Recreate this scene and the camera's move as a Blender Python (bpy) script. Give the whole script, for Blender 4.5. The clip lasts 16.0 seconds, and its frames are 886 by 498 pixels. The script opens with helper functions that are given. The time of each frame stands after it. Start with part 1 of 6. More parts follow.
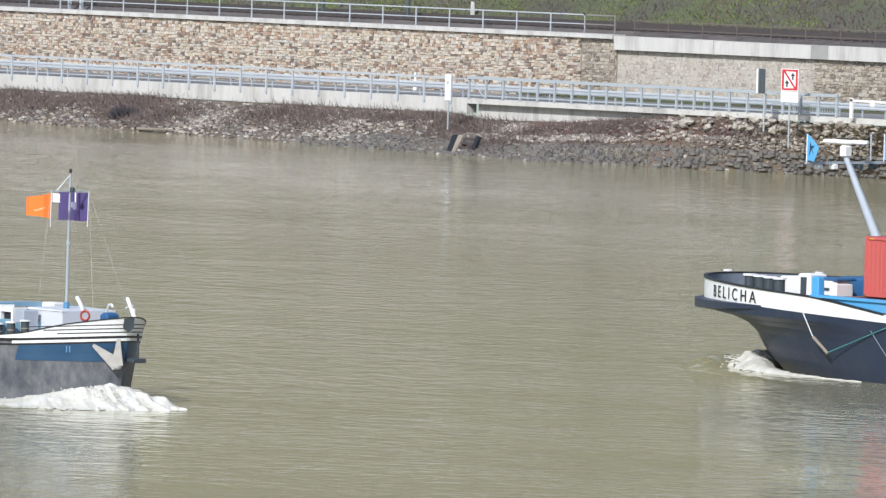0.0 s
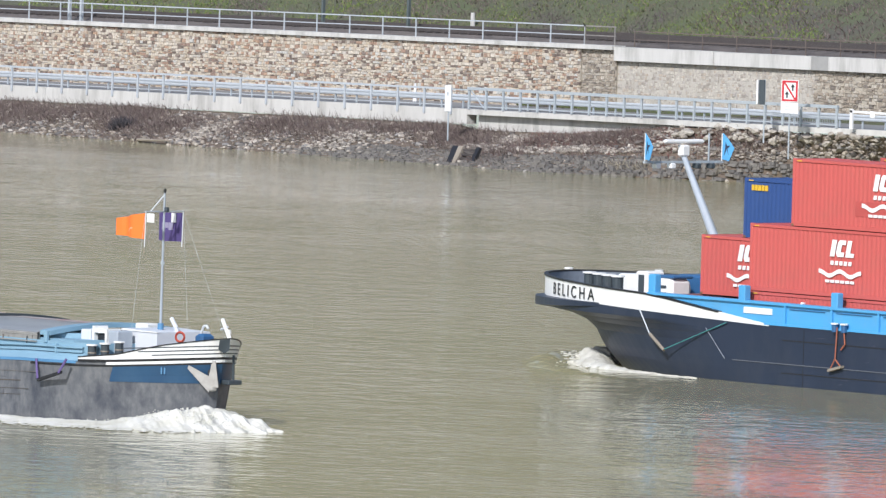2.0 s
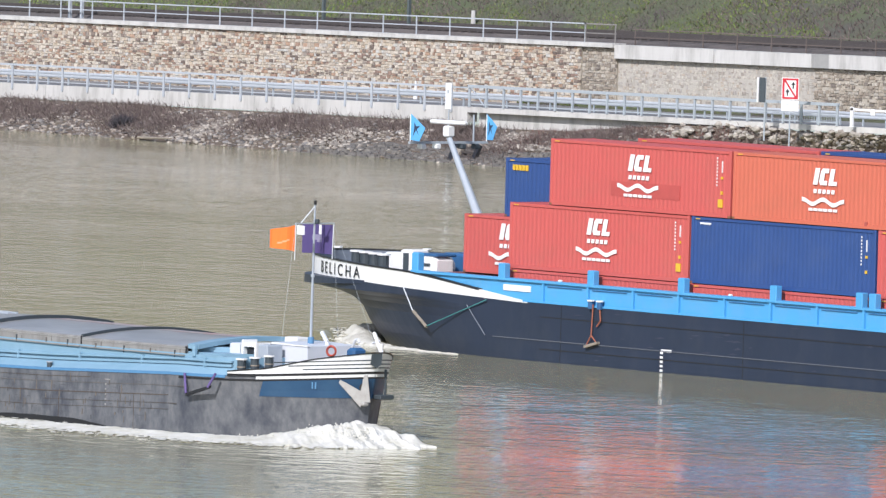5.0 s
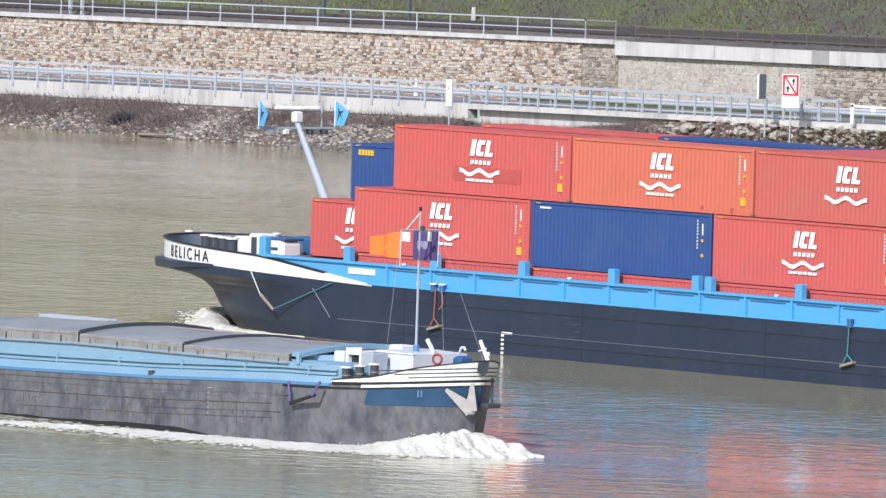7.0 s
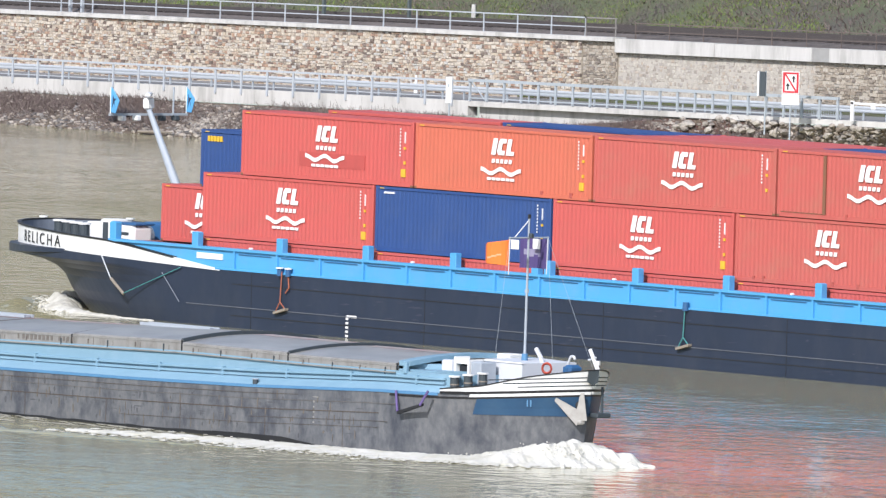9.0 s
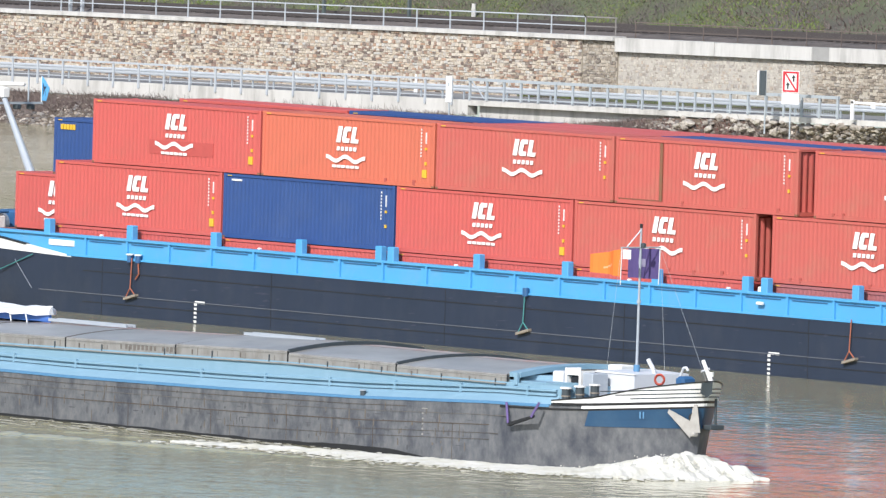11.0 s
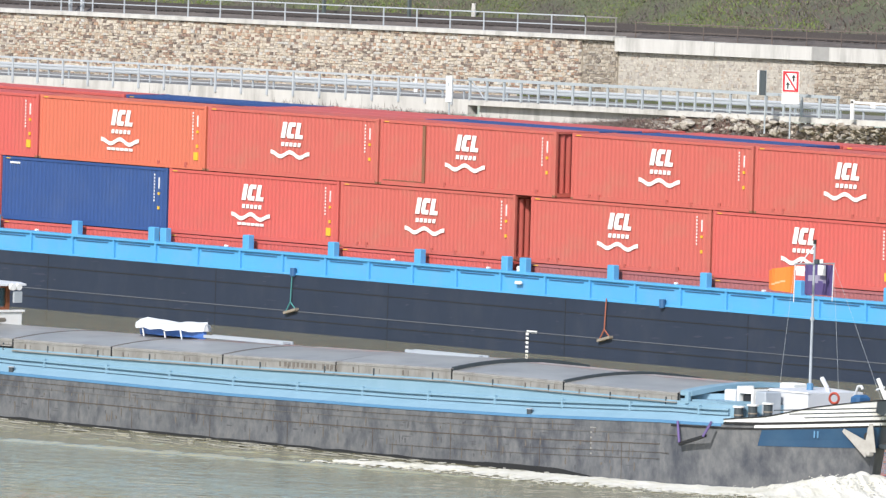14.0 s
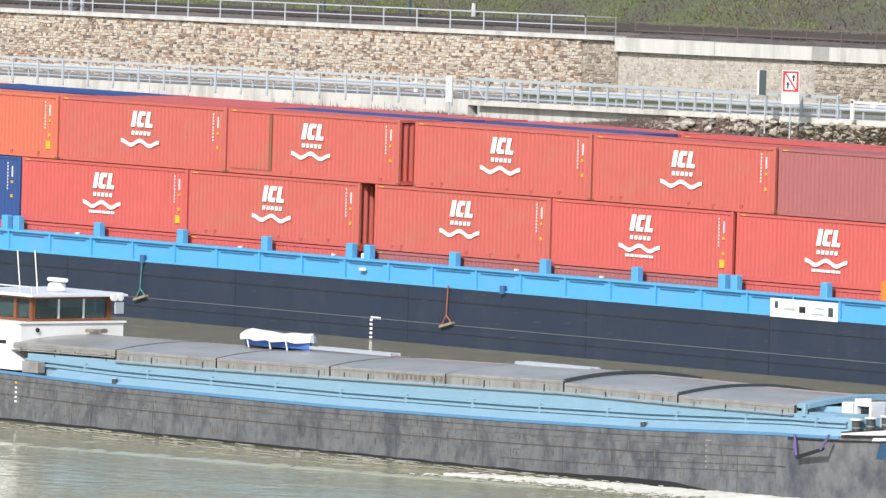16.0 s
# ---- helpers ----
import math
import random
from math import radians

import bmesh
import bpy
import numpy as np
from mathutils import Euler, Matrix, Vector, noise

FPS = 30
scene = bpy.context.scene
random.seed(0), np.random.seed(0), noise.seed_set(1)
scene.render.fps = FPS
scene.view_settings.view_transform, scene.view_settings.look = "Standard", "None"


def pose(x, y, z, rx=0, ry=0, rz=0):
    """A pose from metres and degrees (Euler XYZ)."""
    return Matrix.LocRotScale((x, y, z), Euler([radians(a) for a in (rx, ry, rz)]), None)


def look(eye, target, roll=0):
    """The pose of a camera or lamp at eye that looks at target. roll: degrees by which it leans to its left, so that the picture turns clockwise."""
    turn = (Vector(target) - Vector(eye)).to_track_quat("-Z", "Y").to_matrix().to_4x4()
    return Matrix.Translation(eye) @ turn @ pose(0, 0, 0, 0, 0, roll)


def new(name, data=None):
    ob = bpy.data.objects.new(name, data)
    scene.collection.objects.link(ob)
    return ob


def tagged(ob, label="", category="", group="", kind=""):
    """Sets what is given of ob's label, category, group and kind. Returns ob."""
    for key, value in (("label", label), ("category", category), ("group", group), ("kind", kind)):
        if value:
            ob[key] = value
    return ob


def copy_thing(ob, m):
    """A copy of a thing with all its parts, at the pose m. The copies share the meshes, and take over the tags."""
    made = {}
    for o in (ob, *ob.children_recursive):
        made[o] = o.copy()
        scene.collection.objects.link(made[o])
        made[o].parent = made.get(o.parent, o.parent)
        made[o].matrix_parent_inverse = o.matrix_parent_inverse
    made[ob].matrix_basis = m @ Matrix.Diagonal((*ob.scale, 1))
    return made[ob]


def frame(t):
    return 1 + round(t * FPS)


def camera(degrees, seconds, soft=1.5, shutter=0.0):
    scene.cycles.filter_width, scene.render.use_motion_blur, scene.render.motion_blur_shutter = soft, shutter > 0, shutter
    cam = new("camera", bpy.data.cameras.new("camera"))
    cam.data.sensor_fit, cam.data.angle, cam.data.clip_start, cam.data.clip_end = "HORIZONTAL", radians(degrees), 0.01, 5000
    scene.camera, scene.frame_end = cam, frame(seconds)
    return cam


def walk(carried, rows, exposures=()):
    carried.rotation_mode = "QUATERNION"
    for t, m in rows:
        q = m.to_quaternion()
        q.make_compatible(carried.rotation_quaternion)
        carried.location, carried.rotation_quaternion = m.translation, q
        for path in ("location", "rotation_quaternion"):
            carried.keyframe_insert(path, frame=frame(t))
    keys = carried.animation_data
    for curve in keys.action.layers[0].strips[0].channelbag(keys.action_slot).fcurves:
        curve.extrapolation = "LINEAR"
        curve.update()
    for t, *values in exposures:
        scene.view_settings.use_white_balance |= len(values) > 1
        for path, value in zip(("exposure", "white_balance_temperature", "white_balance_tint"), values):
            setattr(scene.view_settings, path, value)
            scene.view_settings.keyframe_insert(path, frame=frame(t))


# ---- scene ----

# Axes: x along the river (downstream is -x), y towards the far bank, z up, water level 0.
cam = camera(3.414, 16.0, soft=1.35)
EYE = (510.0, -414.83, 33.413)
YAW, PITCH, ROLL = 50.606, -2.5639, -1.6102
# seconds, turn up and turn left in thousandths of a degree
SWAY = [(0.0, -6.5, -3.3), (0.5, 10.0, -6.0), (1.0, 23.3, -6.0), (1.5, 31.8, -3.6), (2.0, 36.2, -3.3), (2.5, 37.0, -3.0),
        (3.0, 37.0, -2.4), (3.5, 36.6, -2.0), (4.0, 33.8, -2.4), (5.0, 27.5, -1.5), (6.5, 19.4, 0.0), (7.0, 14.4, 0.0), (7.5, 11.0, 0.0), (8.0, 9.2, 0.0),
        (8.5, 6.6, 0.0), (9.0, 4.0, 0.0), (9.5, 2.8, 0.0), (12.0, 0.2, 0.0), (14.0, 0.0, 0.0), (16.0, -0.4, 0.0)]
walk(cam, [(t, pose(*EYE, 90 + PITCH + up / 1000, ROLL, YAW + left / 1000)) for t, up, left in SWAY],
     exposures=[(0.0, 0.20, 6250, 10), (4.0, 0.22, 6220, 13), (7.0, 0.26, 6220, 14), (9.0, 0.33, 6300, 13), (12.0, 0.38, 6480, 10), (16.0, 0.41, 6650, 10)])

# ---- light ----
world = bpy.data.worlds.new("sky")
scene.world = world
world.use_nodes = True
wn = world.node_tree.nodes
sky = wn.new("ShaderNodeTexSky")
sky.sky_type, sky.sun_disc = "NISHITA", False
sky.sun_elevation, sky.sun_rotation = radians(37), radians(154)
sky.dust_density, sky.air_density = 1.2, 1.0
world.node_tree.links.new(sky.outputs[0], wn["Background"].inputs[0])
wn["Background"].inputs[1].default_value = 0.13
sun = new("sun", bpy.data.lights.new("sun", "SUN"))
sun.data.energy, sun.data.angle, sun.data.color = 3.6, radians(1.0), (1.0, 0.975, 0.95)
SUN_FROM = Vector((0.35, -0.72, 0.60))
sun.matrix_world = look(SUN_FROM * 300, (0, 0, 0))


# ---- materials ----
def mat(name, color, rough=0.6, metal=0.0, color2=None, scale=2.0, detail=6.0, mix=0.5, bump=0.0, bump_scale=20.0,
        stain=None, stain_scale=0.4, stain_amount=0.4, stretch=(1, 1, 1), island=0.0, objrand=0.0, spec=0.5):
    """Two scales of noise over a base colour, with an optional stain and bump."""
    m = bpy.data.materials.new(name)
    m.use_nodes = True
    nt = m.node_tree
    n, l = nt.nodes, nt.links
    b = n["Principled BSDF"]
    b.inputs["Roughness"].default_value, b.inputs["Metallic"].default_value = rough, metal
    b.inputs["Specular IOR Level"].default_value = spec
    geo = n.new("ShaderNodeTexCoord")
    mp = n.new("ShaderNodeMapping")
    mp.inputs["Scale"].default_value = stretch
    l.new(geo.outputs["Object"], mp.inputs[0])

    def noise_at(s, d=detail):
        t = n.new("ShaderNodeTexNoise")
        t.inputs["Scale"].default_value, t.inputs["Detail"].default_value, t.inputs["Roughness"].default_value = s, d, 0.65
        l.new(mp.outputs[0], t.inputs["Vector"])
        return t

    def ramp_of(src, lo, hi):
        r = n.new("ShaderNodeMapRange")
        r.inputs["From Min"].default_value, r.inputs["From Max"].default_value = lo, hi
        l.new(src, r.inputs[0])
        return r.outputs[0]

    def mixed(fac, a, c):
        x = n.new("ShaderNodeMix")
        x.data_type = "RGBA"
        if hasattr(fac, "links"):
            l.new(fac, x.inputs["Factor"])
        else:
            x.inputs["Factor"].default_value = fac
        for v, s in ((a, x.inputs[6]), (c, x.inputs[7])):
            if hasattr(v, "links"):
                l.new(v, s)
            else:
                s.default_value = (*v, 1)
        return x.outputs[2]

    c2 = color2 or tuple(v * 0.8 for v in color)
    out = mixed(ramp_of(noise_at(scale).outputs[0], 0.5 - 0.5 * mix, 0.5 + 0.5 * mix), color, c2)
    if stain:
        x = n.new("ShaderNodeMath")
        x.operation = "MULTIPLY"
        x.inputs[1].default_value = stain_amount
        l.new(ramp_of(noise_at(stain_scale, 8).outputs[0], 0.48, 0.68), x.inputs[0])
        out = mixed(x.outputs[0], out, stain)
    if island or objrand:
        src = n.new("ShaderNodeNewGeometry").outputs["Random Per Island"] if island else n.new("ShaderNodeObjectInfo").outputs["Random"]
        amount = island or objrand
        h = n.new("ShaderNodeHueSaturation")
        r = n.new("ShaderNodeMapRange")
        r.inputs["To Min"].default_value, r.inputs["To Max"].default_value = 1 - amount, 1 + amount
        l.new(src, r.inputs[0])
        l.new(r.outputs[0], h.inputs["Value"])
        l.new(out, h.inputs["Color"])
        out = h.outputs[0]
    l.new(out, b.inputs["Base Color"])
    if bump:
        bp = n.new("ShaderNodeBump")
        bp.inputs["Strength"].default_value, bp.inputs["Distance"].default_value = 1.0, bump
        l.new(noise_at(bump_scale, 5).outputs[0], bp.inputs["Height"])
        l.new(bp.outputs[0], b.inputs["Normal"])
    return m


def palette(name, colors, rough=0.9, bump=0.0, bump_scale=15.0, fine=6.0, patch=None, single=False):
    """Stones or leaves: each joined piece takes its own colour from a list."""
    m = mat(name, (0.5, 0.5, 0.5), rough, bump=bump, bump_scale=bump_scale)
    nt = m.node_tree
    n, l = nt.nodes, nt.links
    g = n.new("ShaderNodeNewGeometry")
    r = n.new("ShaderNodeValToRGB")
    r.color_ramp.interpolation = "CONSTANT"
    while len(r.color_ramp.elements) < len(colors):
        r.color_ramp.elements.new(0.5)
    for i, (e, c) in enumerate(zip(r.color_ramp.elements, colors)):
        e.position, e.color = i / len(colors), (*c, 1)
    l.new(n.new("ShaderNodeObjectInfo").outputs["Random"] if single else g.outputs["Random Per Island"], r.inputs[0])
    t = n.new("ShaderNodeTexNoise")
    t.inputs["Scale"].default_value, t.inputs["Detail"].default_value = fine, 6
    co = n.new("ShaderNodeTexCoord")
    l.new(co.outputs["Object"], t.inputs["Vector"])
    h = n.new("ShaderNodeHueSaturation")
    v = n.new("ShaderNodeMapRange")
    v.inputs["From Min"].default_value, v.inputs["From Max"].default_value = 0.3, 0.7
    v.inputs["To Min"].default_value, v.inputs["To Max"].default_value = 0.75, 1.2
    l.new(t.outputs[0], v.inputs[0])
    l.new(v.outputs[0], h.inputs["Value"])
    l.new(r.outputs[0], h.inputs["Color"])
    out = h.outputs[0]
    if patch:
        # broad patches of another growth
        big = n.new("ShaderNodeTexNoise")
        big.inputs["Scale"].default_value, big.inputs["Detail"].default_value = 0.16, 5
        l.new(co.outputs["Object"], big.inputs["Vector"])
        rng = n.new("ShaderNodeMapRange")
        rng.inputs["From Min"].default_value, rng.inputs["From Max"].default_value = 0.47, 0.64
        l.new(big.outputs[0], rng.inputs[0])
        mx = n.new("ShaderNodeMix")
        mx.data_type = "RGBA"
        mx.inputs[7].default_value = (*patch, 1)
        l.new(rng.outputs[0], mx.inputs["Factor"])
        l.new(out, mx.inputs[6])
        out = mx.outputs[2]
    l.new(out, n["Principled BSDF"].inputs["Base Color"])
    return m


def water_material():
    m = bpy.data.materials.new("river_water")
    m.use_nodes = True
    n, l = m.node_tree.nodes, m.node_tree.links
    b = n["Principled BSDF"]
    b.inputs["Roughness"].default_value = 0.055
    b.inputs["IOR"].default_value = 1.33
    co = n.new("ShaderNodeTexCoord")

    def layer(sx, sy, rz, scale, detail):
        mp = n.new("ShaderNodeMapping")
        mp.inputs["Scale"].default_value = (sx, sy, 1)
        mp.inputs["Rotation"].default_value = (0, 0, rz)
        l.new(co.outputs["Object"], mp.inputs[0])
        t = n.new("ShaderNodeTexNoise")
        t.inputs["Scale"].default_value, t.inputs["Detail"].default_value, t.inputs["Roughness"].default_value = scale, detail, 0.6
        l.new(mp.outputs[0], t.inputs["Vector"])
        return t.outputs[0]

    silt = layer(0.3, 1, 0.3, 0.06, 5)
    mx = n.new("ShaderNodeMix")
    mx.data_type = "RGBA"
    mx.inputs[6].default_value, mx.inputs[7].default_value = (0.370, 0.342, 0.195, 1), (0.325, 0.300, 0.172, 1)
    l.new(silt, mx.inputs["Factor"])
    l.new(mx.outputs[2], b.inputs["Base Color"])
    add = None
    for args, w in (((1, 1.2, 0.3, 0.38, 1), 0.040), ((1, 1.15, -0.4, 0.9, 1), 0.040), ((1, 1, 1.1, 2.6, 2), 0.014)):
        k = n.new("ShaderNodeMath")
        k.operation = "MULTIPLY"
        k.inputs[1].default_value = w
        l.new(layer(*args), k.inputs[0])
        if add is None:
            add = k.outputs[0]
        else:
            s = n.new("ShaderNodeMath")
            l.new(add, s.inputs[0])
            l.new(k.outputs[0], s.inputs[1])
            add = s.outputs[0]
    # calmer and rougher patches
    gust = n.new("ShaderNodeMapRange")
    gust.inputs["From Min"].default_value, gust.inputs["From Max"].default_value = 0.35, 0.65
    gust.inputs["To Min"].default_value, gust.inputs["To Max"].default_value = 0.55, 1.5
    l.new(layer(0.6, 1, 0.4, 0.05, 3), gust.inputs[0])
    bp = n.new("ShaderNodeBump")
    bp.inputs["Distance"].default_value = 1.0
    gm = n.new("ShaderNodeMath")
    gm.operation = "MULTIPLY"
    l.new(add, gm.inputs[0])
    l.new(gust.outputs[0], gm.inputs[1])
    add = gm.outputs[0]
    bp.inputs["Strength"].default_value = 1.0
    l.new(add, bp.inputs["Height"])
    l.new(bp.outputs[0], b.inputs["Normal"])
    return m


M = dict(
    water=water_material(),
    red=mat("red_container_paint", (0.54, 0.106, 0.092), 0.5, color2=(0.50, 0.098, 0.086), scale=0.6, stain=(0.42, 0.12, 0.09), stain_scale=0.8, stain_amount=0.3),
    orange=mat("orange_container_paint", (0.575, 0.145, 0.088), 0.5, color2=(0.53, 0.136, 0.082), scale=0.6, stain=(0.45, 0.14, 0.08), stain_scale=0.8, stain_amount=0.3),
    dusty=mat("dusty_red_container_paint", (0.50, 0.110, 0.090), 0.6, color2=(0.455, 0.104, 0.084), scale=0.5, stain=(0.40, 0.16, 0.11), stain_scale=0.7, stain_amount=0.4),
    maroon=mat("maroon_container_paint", (0.35, 0.12, 0.12), 0.6, color2=(0.31, 0.105, 0.105), scale=0.6),
    navy=mat("blue_container_paint", (0.030, 0.075, 0.23), 0.5, color2=(0.026, 0.065, 0.20), scale=0.6, stain=(0.06, 0.10, 0.22), stain_amount=0.3),
    white=mat("white_marking", (0.80, 0.80, 0.78), 0.5, color2=(0.74, 0.74, 0.73)),
    yellow=mat("yellow_marking", (0.75, 0.47, 0.04), 0.5),
    rust=mat("rusty_seam", (0.16, 0.10, 0.055), 0.8, color2=(0.25, 0.09, 0.05), scale=3),
    rustred=mat("rust_smudge", (0.32, 0.075, 0.06), 0.8, color2=(0.42, 0.09, 0.07), scale=4),
    deepred=mat("deep_red_repaint", (0.50, 0.092, 0.08), 0.5),
    hull=mat("dark_navy_hull_paint", (0.028, 0.038, 0.064), 0.38, color2=(0.022, 0.031, 0.052), scale=0.5, spec=0.3, stain=(0.06, 0.066, 0.08), stain_scale=0.9, stain_amount=0.25, stretch=(1, 1, 0.5)),
    hullwhite=mat("white_bulwark_paint", (0.82, 0.82, 0.80), 0.45, color2=(0.77, 0.77, 0.75), scale=0.8, stain=(0.6, 0.55, 0.48), stain_scale=1.2, stain_amount=0.25),
    bright=mat("bright_blue_paint", (0.085, 0.36, 0.66), 0.45, color2=(0.075, 0.32, 0.60), scale=0.5, stain=(0.18, 0.36, 0.52), stain_scale=1.0, stain_amount=0.3),
    deckblue=mat("deck_blue_paint", (0.035, 0.12, 0.27), 0.5, color2=(0.03, 0.10, 0.22)),
    deckgrey=mat("grey_deck_paint", (0.20, 0.23, 0.27), 0.7, color2=(0.15, 0.17, 0.20), scale=1.5),
    palered=mat("faded_red_deck_paint", (0.33, 0.14, 0.12), 0.7),
    grey=mat("galvanised_steel", (0.43, 0.47, 0.50), 0.45, metal=0.1, color2=(0.37, 0.41, 0.44), scale=4),
    galv=mat("bright_galvanised_rail", (0.46, 0.49, 0.52), 0.5, color2=(0.39, 0.42, 0.45), scale=3),
    pole=mat("dark_green_grey_steel", (0.10, 0.12, 0.12), 0.6, color2=(0.08, 0.10, 0.10), scale=3),
    greymast=mat("grey_mast_paint", (0.40, 0.44, 0.48), 0.45, color2=(0.34, 0.38, 0.43), scale=3),
    flagblue=mat("light_blue_flag", (0.12, 0.42, 0.76), 0.8),
    flagdark=mat("dark_emblem", (0.03, 0.05, 0.10), 0.8),
    oldhull=mat("worn_grey_hull_paint", (0.166, 0.169, 0.172), 0.55, color2=(0.098, 0.104, 0.114), scale=3.0, detail=10, mix=0.30, stain=(0.036, 0.042, 0.058), stain_scale=0.85, stain_amount=0.85, stretch=(1, 1, 0.6), bump=0.02, bump_scale=1.6),
    oldblue=mat("petrol_blue_bow_paint", (0.022, 0.075, 0.150), 0.42, color2=(0.018, 0.06, 0.125), scale=1.0, stain=(0.06, 0.12, 0.19), stain_amount=0.35),
    paleblue=mat("pale_blue_coaming_paint", (0.220, 0.362, 0.458), 0.5, color2=(0.195, 0.332, 0.425), scale=0.7, stain=(0.26, 0.40, 0.50), stain_scale=1.1, stain_amount=0.4),
    midblue=mat("mid_blue_trim_paint", (0.10, 0.25, 0.42), 0.5, color2=(0.08, 0.21, 0.37)),
    hatch=mat("weathered_aluminium_hatch", (0.37, 0.36, 0.335), 0.34, metal=0.15, color2=(0.25, 0.245, 0.235), scale=0.5, mix=0.4, stain=(0.17, 0.16, 0.15), stain_scale=0.9, stain_amount=0.45, stretch=(0.6, 1, 1)),
    hatchside=mat("pale_hatch_edge", (0.30, 0.295, 0.28), 0.6, color2=(0.235, 0.23, 0.215), scale=1.6, mix=0.4, stain=(0.12, 0.108, 0.095), stain_scale=1.4, stain_amount=0.6, stretch=(1, 1, 0.4)),
    brown=mat("varnished_brown_wood", (0.22, 0.075, 0.035), 0.4, color2=(0.17, 0.055, 0.025), scale=5, stretch=(1, 1, 0.2)),
    offwhite=mat("pale_grey_cabin_paint", (0.66, 0.68, 0.70), 0.5, color2=(0.60, 0.62, 0.65), scale=1.2),
    rope=mat("orange_rope", (0.36, 0.12, 0.07), 0.8),
    greenrope=mat("green_rope", (0.06, 0.24, 0.24), 0.8),
    purple=mat("violet_strap", (0.14, 0.10, 0.26), 0.8),
    timber=mat("weathered_timber", (0.30, 0.26, 0.21), 0.8, color2=(0.22, 0.19, 0.15), scale=4),
    orangeflag=mat("orange_flag_cloth", (0.86, 0.21, 0.03), 0.8, color2=(0.78, 0.18, 0.03)),
    violetflag=mat("violet_flag_cloth", (0.085, 0.06, 0.19), 0.8, color2=(0.07, 0.05, 0.16)),
    lifered=mat("lifebuoy_orange", (0.55, 0.10, 0.06), 0.5),
    tarp=mat("white_tarpaulin", (0.78, 0.80, 0.80), 0.6, color2=(0.68, 0.70, 0.72), scale=3, bump=0.03, bump_scale=3),
    boatblue=mat("blue_dinghy_hull", (0.06, 0.17, 0.52), 0.4),
    concrete=mat("pale_concrete", (0.61, 0.595, 0.56), 0.85, color2=(0.48, 0.465, 0.435), scale=1.0, stain=(0.27, 0.26, 0.235), stain_scale=1.1, stain_amount=0.6, stretch=(1, 1, 0.18), bump=0.01),
    darkconcrete=mat("grey_stained_concrete", (0.36, 0.355, 0.335), 0.9, color2=(0.28, 0.275, 0.26), scale=1.2, bump=0.01),
    wallmortar=mat("wall_mortar", (0.44, 0.395, 0.325), 0.95, color2=(0.36, 0.32, 0.26), scale=4),
    palemortar=mat("smeared_pale_mortar", (0.50, 0.465, 0.41), 0.95, color2=(0.40, 0.37, 0.32), scale=2.0, stain=(0.28, 0.25, 0.21), stain_scale=1.1, stain_amount=0.75, bump=0.03, bump_scale=6),
    asphalt=mat("road_asphalt", (0.24, 0.24, 0.235), 0.9, color2=(0.20, 0.20, 0.197), scale=3),
    soil=mat("bank_soil", (0.115, 0.085, 0.065), 0.95, color2=(0.165, 0.13, 0.10), scale=0.9, bump=0.1, bump_scale=3, stain=(0.10, 0.09, 0.05), stain_amount=0.5),
    ballast=mat("railway_ballast", (0.175, 0.150, 0.135), 0.95, color2=(0.085, 0.075, 0.07), scale=1.6, stretch=(0.35, 1, 2), bump=0.05, bump_scale=12),
    rail=mat("railway_steel", (0.11, 0.095, 0.09), 0.6, metal=0.4),
    grass=mat("rough_grass_slope", (0.092, 0.118, 0.050), 0.95, color2=(0.084, 0.078, 0.060), scale=0.5, mix=0.6, bump=0.06, bump_scale=2.5, stain=(0.082, 0.070, 0.070), stain_scale=0.09, stain_amount=0.9),
    signred=mat("sign_red", (0.55, 0.02, 0.035), 0.5),
    signwhite=mat("sign_white", (0.82, 0.82, 0.82), 0.5),
    black=mat("black_paint", (0.02, 0.02, 0.022), 0.5),
    slate=mat("dark_slate_board", (0.055, 0.07, 0.08), 0.6),
    foam=mat("white_foam", (0.72, 0.71, 0.67), 0.9, color2=(0.52, 0.50, 0.40), scale=0.8, mix=0.45, bump=0.05, bump_scale=4),
    dirtyfoam=mat("silty_foam", (0.68, 0.67, 0.62), 0.8, color2=(0.42, 0.40, 0.33), scale=1.6, mix=0.5, bump=0.05, bump_scale=6),
)
glass = bpy.data.materials.new("cabin_glass")
glass.use_nodes = True
gb = glass.node_tree.nodes["Principled BSDF"]
gb.inputs["Base Color"].default_value = (0.22, 0.36, 0.38, 1)
gb.inputs["Transmission Weight"].default_value, gb.inputs["Roughness"].default_value = 0.85, 0.03
M["glass"] = glass
WALL_COLOURS = [(0.50, 0.43, 0.34), (0.55, 0.485, 0.40), (0.42, 0.355, 0.285), (0.555, 0.49, 0.405), (0.33, 0.225, 0.165), (0.51, 0.445, 0.36), (0.22, 0.175, 0.145), (0.54, 0.475, 0.395), (0.44, 0.35, 0.265), (0.49, 0.475, 0.44), (0.30, 0.255, 0.215), (0.50, 0.42, 0.32), (0.56, 0.50, 0.42), (0.39, 0.265, 0.185), (0.52, 0.46, 0.385), (0.16, 0.125, 0.105), (0.45, 0.41, 0.36), (0.27, 0.19, 0.15)]
M["stones"] = palette("wall_stones", WALL_COLOURS, 0.9)
M["single_stones"] = palette("single_wall_stones", WALL_COLOURS, 0.9, single=True)
M["darkstones"] = palette("grey_wall_stones", [(0.34, 0.295, 0.235), (0.40, 0.35, 0.285), (0.27, 0.23, 0.185), (0.45, 0.405, 0.34), (0.31, 0.26, 0.205), (0.20, 0.172, 0.145), (0.37, 0.335, 0.285)], 0.9)
